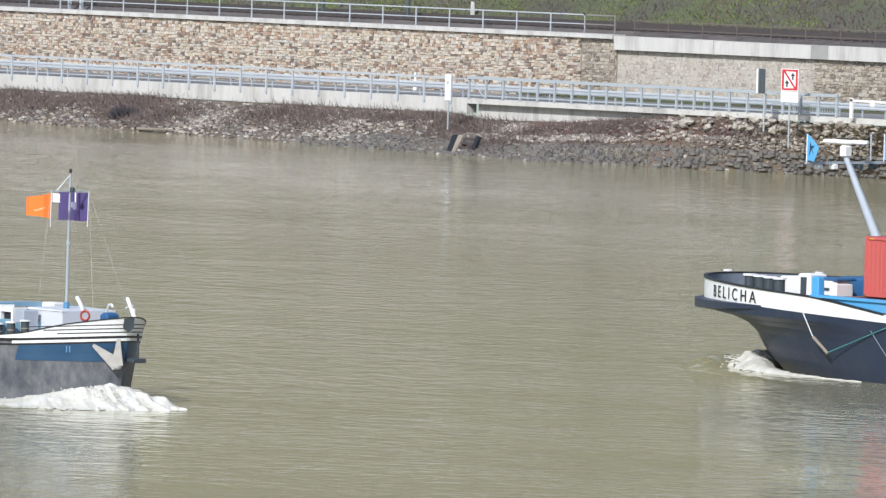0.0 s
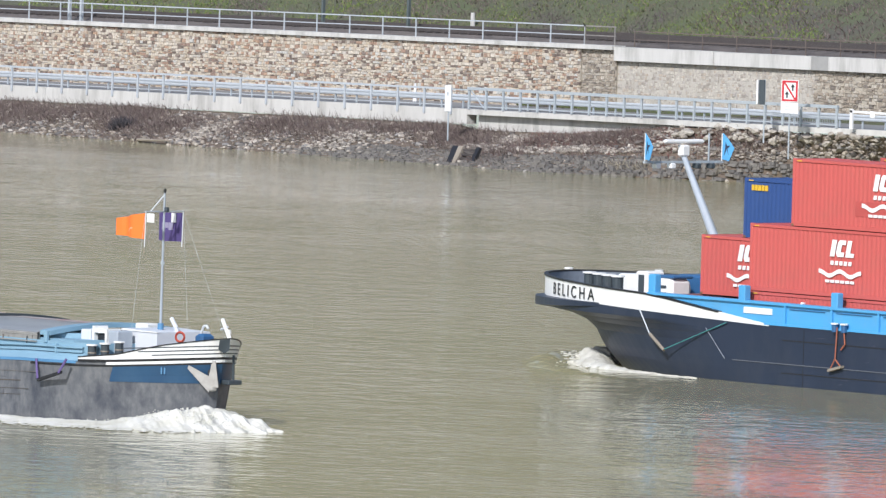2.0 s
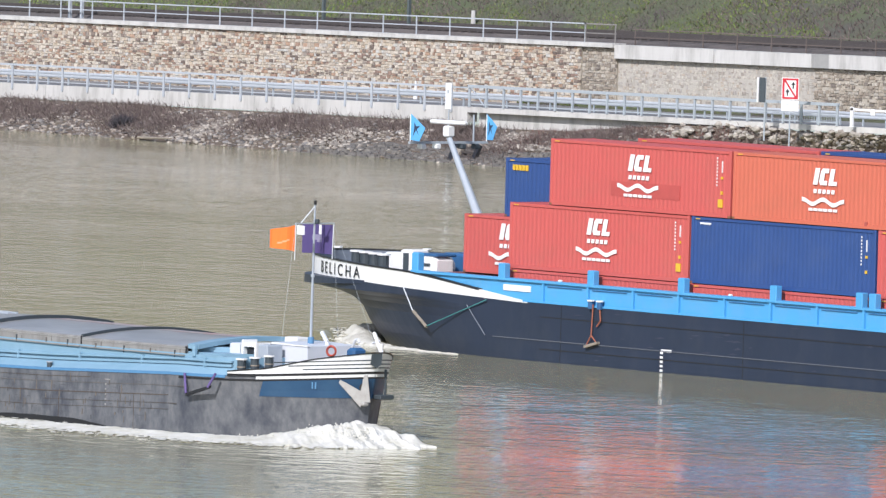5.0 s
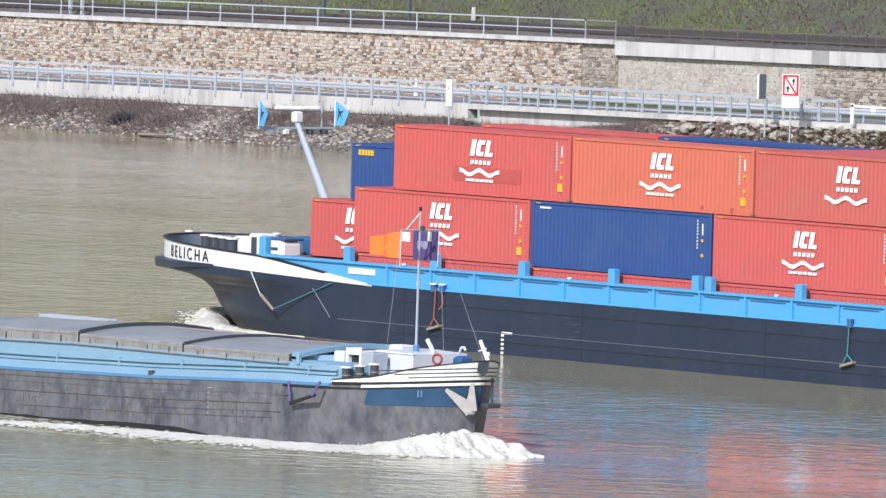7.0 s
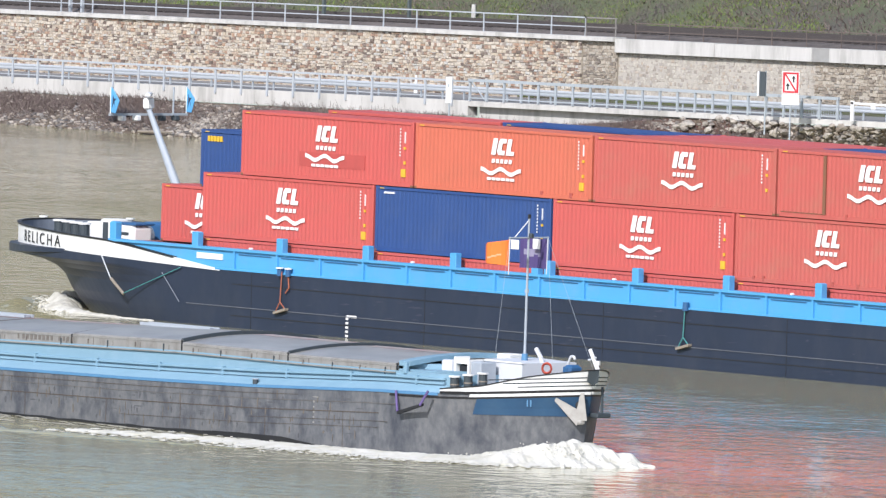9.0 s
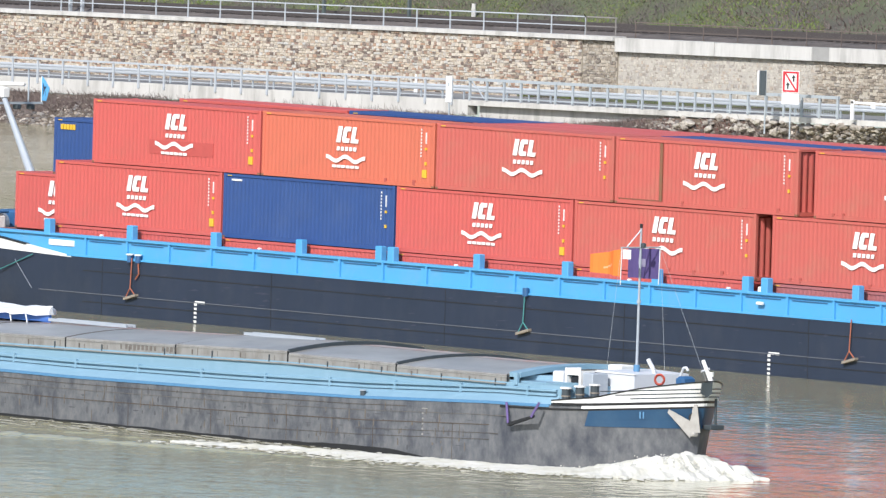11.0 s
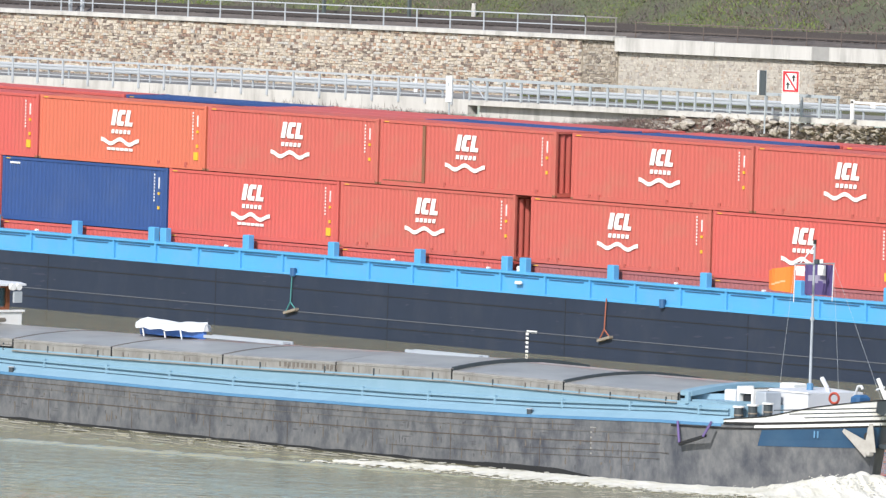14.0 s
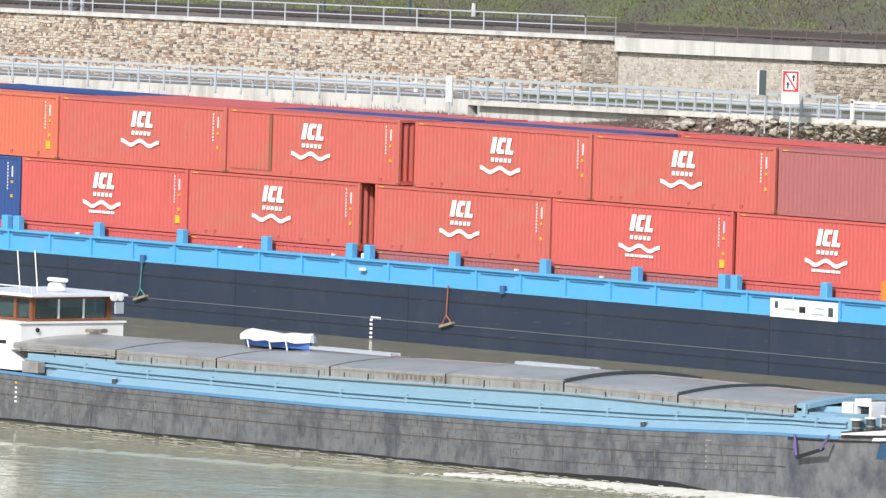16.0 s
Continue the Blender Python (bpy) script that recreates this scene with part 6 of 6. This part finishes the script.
    for x, y in ((-52.0, 2.2), (-52.0, 6.0), (-53.0, 2.2), (-54.6, 2.2), (-55.9, 2.2), (-55.9, 6.0)):
        part("window_post", Shape().box(x - 0.09, x + 0.09, y - 0.09, y + 0.09, 4.3, 5.2), M["brown"], cab)
    for y in (3.5, 4.75):
        part("mullion", Shape().box(-52.05, -51.95, y - 0.04, y + 0.04, 4.3, 5.2), M["offwhite"], cab)
    for y0, y1 in ((2.3, 3.46), (3.54, 4.71), (4.79, 5.92)):
        part("pane", Shape().box(-52.02, -51.99, y0, y1, 4.36, 5.12), M["glass"], cab)
    for x0, x1 in ((-52.9, -52.1), (-54.5, -53.1), (-55.8, -54.7)):
        part("pane", Shape().box(x0, x1, 2.18, 2.21, 4.36, 5.12), M["glass"], cab)
    part("back_wall", Shape().box(-56.0, -55.9, 2.2, 6.0, 4.3, 5.2), M["brown"], cab)
    part("header", Shape().box(-52.08, -51.92, 2.1, 6.1, 5.12, 5.22), M["brown"], cab)
    part("header", Shape().box(-55.9, -52.0, 2.12, 2.26, 5.12, 5.22), M["brown"], cab)
    part("console", Shape().box(-53.4, -52.6, 3.0, 5.4, 4.3, 4.72, 0.05), M["slate"], cab)
    part("helm_seat", Shape().box(-54.4, -53.9, 3.9, 4.4, 4.3, 4.95, 0.08), M["slate"], cab)
    part("cabin_roof", Shape().slab([(-56.4, 1.8, 5.22), (-51.5, 1.8, 5.22), (-51.5, 1.8, 5.29), (-51.9, 1.8, 5.35), (-56.4, 1.8, 5.35)], (0, 4.8, 0)), M["offwhite"], t, "pale grey cabin roof")
    part("roof_rail", Shape().path([(-51.8, 2.0, 5.36), (-51.8, 2.0, 5.6), (-55.8, 2.0, 5.6)], 0.03), M["offwhite"], t)
    part("roof_radar_base", Shape().box(-52.9, -52.4, 3.6, 4.2, 5.36, 5.72, 0.06), M["hullwhite"], t)
    part("roof_radar", Shape().box(-53.2, -52.0, 3.8, 4.0, 5.76, 5.92, 0.04), M["hullwhite"], t, "white radar scanner")
    for x, y, z in ((-52.45, 2.8, 7.0), (-52.8, 2.2, 7.0)):
        part("antenna", Shape().tube((x, y, 5.3), (x - 0.25, y, z), 0.025), M["hullwhite"], t)
    for k in range(2):
        part("horn", Shape().tube((-51.45, 5.8 + 0.3 * k, 5.18), (-51.3, 5.8 + 0.3 * k, 5.18), 0.14), M["hullwhite"], t)
    part("lamp_board", Shape().box(-51.4, -51.3, 5.85, 6.25, 4.55, 5.0), M["grey"], t)
    for ob in t.children:
        if ob.name.split(".")[0] in ("wheelhouse_base", "cabin_sill", "cabin_roof", "roof_rail", "roof_radar_base", "roof_radar", "antenna", "horn", "lamp_board"):
            ob.location = (0.18, 0, -0.42)
    part("after_side", Shape().slab([(-50.3, 0.3, 2.0), (-51.0, 0.3, 2.75), (-64, 0.3, 3.2), (-63, 0.3, 2.1)], (0, 7.6, 0)), M["hullwhite"], t, "white after body")
    part("after_vent", Shape().box(-51.6, -51.0, 0.24, 0.3, 3.0, 3.15), M["black"], t)
    dm = part("draught_scale", Shape().box(-49.95, -49.83, -0.02, 0.005, 1.5, 1.58), M["yellow"], t)
    for k in range(4):
        part("mark", Shape().box(-49.95, -49.83, -0.02, 0.005, 1.3 - k * 0.18, 1.38 - k * 0.18), M["hullwhite"], dm)
    return t, strips


motor, flag_strips = motor_barge()


def dinghy():
    t = thing("dinghy", "small blue dinghy under a white tarpaulin on the hatch covers", "dinghy")
    ring = []
    for i in range(11):
        f = i / 10
        w = 0.75 * (1 - abs(2 * f - 1) ** 3) + 0.08
        x = -1.95 + 3.9 * f
        ring.append([(x, -w, 0.50), (x, -w * 0.8, 0.10), (x, 0, 0.0), (x, w * 0.8, 0.10), (x, w, 0.50)])
    part("hull", Shape().loft(ring, caps=True), M["boatblue"], t, "blue hull")
    ring = []
    for i in range(13):
        f = i / 12
        w = 0.82 * (1 - abs(2 * f - 1) ** 4) + 0.1
        x = -2.0 + 4.0 * f
        z = 0.54 + 0.05 * math.sin(f * 9)
        ring.append([(x, -w - 0.03, 0.34 + 0.04 * math.sin(i * 2.1)), (x, -w, 0.52), (x, -w * 0.5, z + 0.06), (x, 0.1, z + 0.10 + 0.04 * math.sin(i * 1.7)), (x, w * 0.6, z + 0.05), (x, w, 0.52), (x, w + 0.03, 0.33)])
    part("tarpaulin", Shape().loft(ring, caps=True), M["tarp"], t, "wrinkled white tarpaulin")
    for x in (-0.9, 0.4, 1.4):
        part("lashing", Shape().path([(x, -0.86, 0.5), (x + 0.08, -0.8, 0.02)], 0.03), M["tarp"], t)
    return t


boat = dinghy()


def gangway(name, label, length):
    t = thing(name, label, "ladder", "ladders on the hatch covers")
    for y in (0, 0.45):
        part("rail", Shape().box(0, length, y, y + 0.07, 0, 0.12), M["greymast"], t)
    for i in range(int(length / 0.35)):
        part("rung", Shape().box(0.2 + i * 0.35, 0.27 + i * 0.35, 0.05, 0.47, 0.04, 0.09), M["greymast"], t)
    return t


ladder = gangway("ladder", "pale aluminium ladder lying on the hatch covers", 4.9)
ladder2 = gangway("ladder", "pale aluminium gangway lying on the hatch covers", 4.4)


# ---- foam of the bow waves ----
def foam_blob(s, c, r, flat=0.45, n=2):
    k = [rnd.uniform(0.75, 1.25) for _ in range(12)]
    t = (1 + 5 ** 0.5) / 2
    base = [(-1, t, 0), (1, t, 0), (-1, -t, 0), (1, -t, 0), (0, -1, t), (0, 1, t), (0, -1, -t), (0, 1, -t), (t, 0, -1), (t, 0, 1), (-t, 0, -1), (-t, 0, 1)]
    a = rnd.uniform(0, 6.28)
    ca, sa = math.cos(a), math.sin(a)
    vs = []
    for (x, y, z), q in zip(base, k):
        x, y, z = x * r * q * 0.55, y * r * q * 0.55, z * r * q * 0.55 * flat
        vs.append((c[0] + ca * x - sa * y, c[1] + sa * x + ca * y, c[2] + z))
    s.add(vs, [(0, 11, 5), (0, 5, 1), (0, 1, 7), (0, 7, 10), (0, 10, 11), (1, 5, 9), (5, 11, 4), (11, 10, 2), (10, 7, 6), (7, 1, 8),
               (3, 9, 4), (3, 4, 2), (3, 2, 6), (3, 6, 8), (3, 8, 9), (4, 9, 5), (2, 4, 11), (6, 2, 10), (8, 6, 7), (9, 8, 1)])


def ridge(rows, n=60, seed=1.0):
    """A lumpy ridge of water along rows of (x, y, width, height)."""
    ring = []
    for i in range(n + 1):
        f = i / n * (len(rows) - 1)
        k = min(int(f), len(rows) - 2)
        q = f - k
        x, y, w, h = [a + (b - a) * q for a, b in zip(rows[k], rows[k + 1])]
        col = []
        for j in range(9):
            g = j / 4 - 1
            z = h * math.exp(-2.2 * g * g) * (1 + 0.45 * noise.noise((x * 1.3, g * 1.5, seed)))
            z += 0.10 * min(1, h * 3) * noise.noise((x * 3.0, g * 3, seed + 4)) * (1 - g * g)
            col.append((x, y + g * w, z - 0.06 - (0.1 if j in (0, 8) else 0)))
        ring.append(col)
    return Shape().loft(ring, closed=False)


def sheet(inner, outer, heights, n=360, m=18, seed=1.0, rough=1.0):
    """A lumpy sheet of foam between two lines, with a hump across it."""
    def along(rows, f):
        f = f * (len(rows) - 1)
        k = min(int(f), len(rows) - 2)
        return [a + (b - a) * (f - k) for a, b in zip(rows[k], rows[k + 1])]
    ring = []
    for i in range(n + 1):
        f = i / n
        a, b, (h, peak) = along(inner, f), along(outer, f), along(heights, f)
        jag = 0.95 + 0.30 * noise.noise((f * 26, seed, 0)) + 0.06 * noise.noise((f * 110, seed, 3))
        col = []
        for k in range(m + 1):
            g = k / m
            x, y = a[0] + (b[0] - a[0]) * g * jag, a[1] + (b[1] - a[1]) * g * jag
            z = h * math.exp(-((g - peak) / 0.34) ** 2) * (1 + 0.35 * noise.noise((x * 0.9, y * 0.9, seed)))
            z += rough * (0.13 * h + 0.03) * noise.noise((x * 1.9, y * 1.9, seed + 4)) + rough * (0.06 * h + 0.02) * noise.noise((x * 4.3, y * 4.3, seed + 7)) + 0.02
            col.append((x, y, z if 0 < k < m else -0.15))
        ring.append(col)
    return Shape().loft(ring, closed=False)


wave = thing("bow_wave", "white foaming bow wave along the hull of the cargo barge", "wave")
near_in = [(3.2, 5.4), (2.8, 4.1), (2.0, 3.2), (0.6, 2.0), (-1.2, 0.9), (-4, -0.1), (-8, -0.3), (-12, -1.3), (-15, -2.2), (-18, -3.0)]
near_out = [(6.4, 5.2), (7.2, 3.5), (6.8, 1.2), (4.8, -0.6), (2.0, -1.3), (-2.8, -1.6), (-7.5, -2.0), (-12.5, -2.9), (-15.5, -3.7), (-18.5, -4.1)]
part("crest", sheet(near_in, near_out, [(0.30, 0.40), (0.66, 0.36), (0.86, 0.34), (0.44, 0.36), (0.13, 0.45), (0.10, 0.5), (0.08, 0.5), (0.08, 0.5), (0.10, 0.5), (0.07, 0.5), (0.03, 0.5)], rough=1.25), M["foam"], wave, "white breaking crest", smooth=True)
foam_parts = []
for k in range(4):
    s = Shape()
    for _ in range(120):
        f = abs(rnd.gauss(0, 0.5))
        x = 5.4 - f * 4 + rnd.gauss(0, 0.5)
        y = lerp_table(-x, [(-6.5, 3.2), (-4, 2.2), (0, 0.2), (6, -1.6), (12, -2.6)]) + rnd.gauss(0, 0.5)
        z = 0.1 + max(0.02, 0.6 * math.exp(-((x - 4.0) / 1.8) ** 2)) * rnd.uniform(0.5, 1.15)
        foam_blob(s, (x, y, z), rnd.uniform(0.012, 0.04), 0.8)
    foam_parts.append((tagged(part("spray", s, M["foam"], wave), kind="stuff"), k))
s = Shape()
for _ in range(2600):
    x = 6 - abs(rnd.gauss(0, 12))
    if x < -19:
        continue
    q = rnd.gauss(0.55, 0.4)
    y = lerp_table(-x, [(-7, 2.0), (-4, 0.5), (0, -1.2), (6, -1.9), (12, -2.4), (17, -3.7), (23, -5.0), (40, -9.0)]) - (q - 0.5) * (2.4 + 0.02 * -x)
    foam_blob(s, (x, y, 0.02), rnd.uniform(0.05, 0.26) * (1 if q < 0.8 else 0.6), 0.14)
tagged(part("fine_foam", s, M["foam"], wave), kind="stuff")
# wash along the hull: low diverging swells and thin silty streaks
for k, (a, b, h) in enumerate((((-1, -3.4), (-60, -13.0), 0.16), ((-6, -2.2), (-62, -7.2), 0.12), ((-16, -0.8), (-62, -3.4), 0.09))):
    rows = [(a[0] + (b[0] - a[0]) * q / 8, a[1] + (b[1] - a[1]) * q / 8, 0.7 + 0.12 * q, h * min(1, 0.1 + 0.5 * q) * (1 - 0.05 * q)) for q in range(9)]
    part("swell", ridge(rows, 240, 3.0 + k), M["water"], wave, "smooth diverging swell", smooth=True)
s = Shape()
for _ in range(170):
    x = rnd.uniform(-60, -9)
    q = abs(rnd.gauss(0, 0.5))
    y = -0.25 - q * (1.2 + 0.09 * (-x - 9))
    l_, w = rnd.uniform(0.3, 1.8), rnd.uniform(0.03, 0.10)
    pts = [(x + l_ * (i / 5 - 0.5), y + 0.15 * noise.noise((x + i, y, 1)) - 0.02 * i) for i in range(6)]
    s.slab([(px_, py_ - w * math.sin(math.pi * i / 5) - 0.005, 0.03) for i, (px_, py_) in enumerate(pts)] + [(px_, py_ + w * math.sin(math.pi * i / 5) + 0.005, 0.03) for i, (px_, py_) in list(enumerate(pts))[::-1]], (0, 0, 0.015))
tagged(part("thin_wash", s, M["silt"], wave), kind="stuff")

wave2 = thing("barge_wave", "silty white wash at the container barge's bow", "wave")
part("crest", sheet([(-12.9, 5.4), (-12.7, 3.8), (-11.9, 2.6), (-10.2, 1.2), (-7.8, 0.1), (-5, -0.45), (-2.5, -0.68)],
                    [(-15.0, 5.6), (-15.0, 3.6), (-13.7, 1.6), (-11.4, 0.0), (-8.3, -0.6), (-5, -0.75), (-2.4, -0.70)],
                    [(0.15, 0.5), (0.70, 0.5), (0.6, 0.5), (0.28, 0.5), (0.10, 0.5), (0.03, 0.5), (0.0, 0.5)], 120, 10, 8.0, 1.6), M["dirtyfoam"], wave2, "silty breaking crest", smooth=True)
part("swell", ridge([(-19.4, 6.2, 0.4, 0.05), (-17.6, 4.6, 1.3, 0.32), (-15.6, 1.6, 1.4, 0.3), (-12, -1.4, 1.2, 0.2), (-7, -3.4, 1.0, 0.12), (0, -5.0, 0.8, 0.06)], 60, 5.0), M["water"], wave2, "smooth swell ahead of the wash", smooth=True)
spray2 = []
for k in range(2):
    s = Shape()
    for _ in range(80):
        x = -14.2 + abs(rnd.gauss(0, 2.2))
        y = lerp_table(x, [(-17, 3.6), (-15, 2.6), (-12, 1.0), (-9, -0.6), (-4, -1.6)]) + rnd.gauss(0, 0.45)
        foam_blob(s, (x, y, max(0.03, 0.42 * math.exp(-((x + 14.6) / 1.6) ** 2)) + abs(rnd.gauss(0, 0.05))), rnd.uniform(0.03, 0.12), 0.4)
    spray2.append((tagged(part("spray", s, M["foam"], wave2), kind="stuff"), k))


# ---- what moves ----
def motions():
    times = [0.0, 2.0, 4.0, 6.0, 8.0, 10.0, 12.0, 14.0, 16.0]
    bx = lambda t: 37.66 - 5.393 * t
    mx = lambda t: 86.9 + 3.8677 * (t - 13) - 0.00195 * (t - 13) ** 2 - 0.00077 * (t - 13) ** 3
    my = lambda t: -55.16 - 0.1128 * (mx(t) - 86.9)
    walk(barge, [(t, pose(bx(t), 0, 0)) for t in times])
    walk(wave2, [(t, pose(bx(t), 0, 0)) for t in times])
    for c, (x, y, z) in cargo:
        walk(c, [(t, pose(bx(t) + x, y, z)) for t in times])
    walk(motor, [(t, pose(mx(t), my(t), 0)) for t in times])
    walk(wave, [(t, pose(mx(t), my(t), 0)) for t in times])
    for ob, (x, y, z), turn in ((boat, (-39.0, 4.4, 3.45), 2), (ladder, (-36.7, 4.1, 3.57), 1), (ladder2, (-24.2, 4.1, 3.72), 1)):
        walk(ob, [(t, pose(mx(t) + x, my(t) + y, z, 0, 0, turn)) for t in times])
    # the river drifts downstream
    walk(water, [(t, pose(-1.2 * t, 0, 0)) for t in (0.0, 8.0, 16.0)])
    # radar turns once in 2.45 s
    walk(radar, [(t / 2, pose(-10.55, 5.1, 9.72, 0, 0, 140.6 - 147 * (t / 2 - 0.42))) for t in range(33)])
    steps = [i * 0.2 for i in range(81)]
    for i, p in enumerate(pennants):
        walk(p, [(t, pose(-10.55, (2.9, 7.3)[i], 8.98, 0, 4 * math.sin(3.1 * t + i), 12 * math.sin(5.3 * t + 2 * i) - 8)) for t in steps])
    # flags: strips hinge on one another
    for nm in ("orange_flag", "violet_flag"):
        run = [q for q in flag_strips if q[1] == nm]
        rows = [[] for _ in run]
        for t in steps:
            x, y, z = -0.22, run[0][3], 8.36
            for j, (st, _, k, _, (w, sag)) in enumerate(run):
                ang = radians((20 + 3.6 * k) * math.sin(7.5 * t - 0.9 * k + (0 if nm == "orange_flag" else 1.7)))
                rows[j].append((t, pose(x, y, z, 0, 0, math.degrees(ang))))
                x, y, z = x - w * math.cos(ang), y - w * math.sin(ang), z - sag
        for (st, *_), r in zip(run, rows):
            walk(st, r)
    for st, k in foam_parts:
        walk(st, [(t, pose(0.12 * math.sin(4 * t + 1.6 * k), 0.08 * math.cos(5 * t + k), 0.05 * math.sin(6.5 * t + 1.5 * k))) for t in steps])
    for st, k in spray2:
        walk(st, [(t, pose(0.1 * math.sin(4 * t + 2 * k), 0.08 * math.cos(5 * t + k), 0.04 * math.sin(6 * t + 3 * k))) for t in steps])


motions()
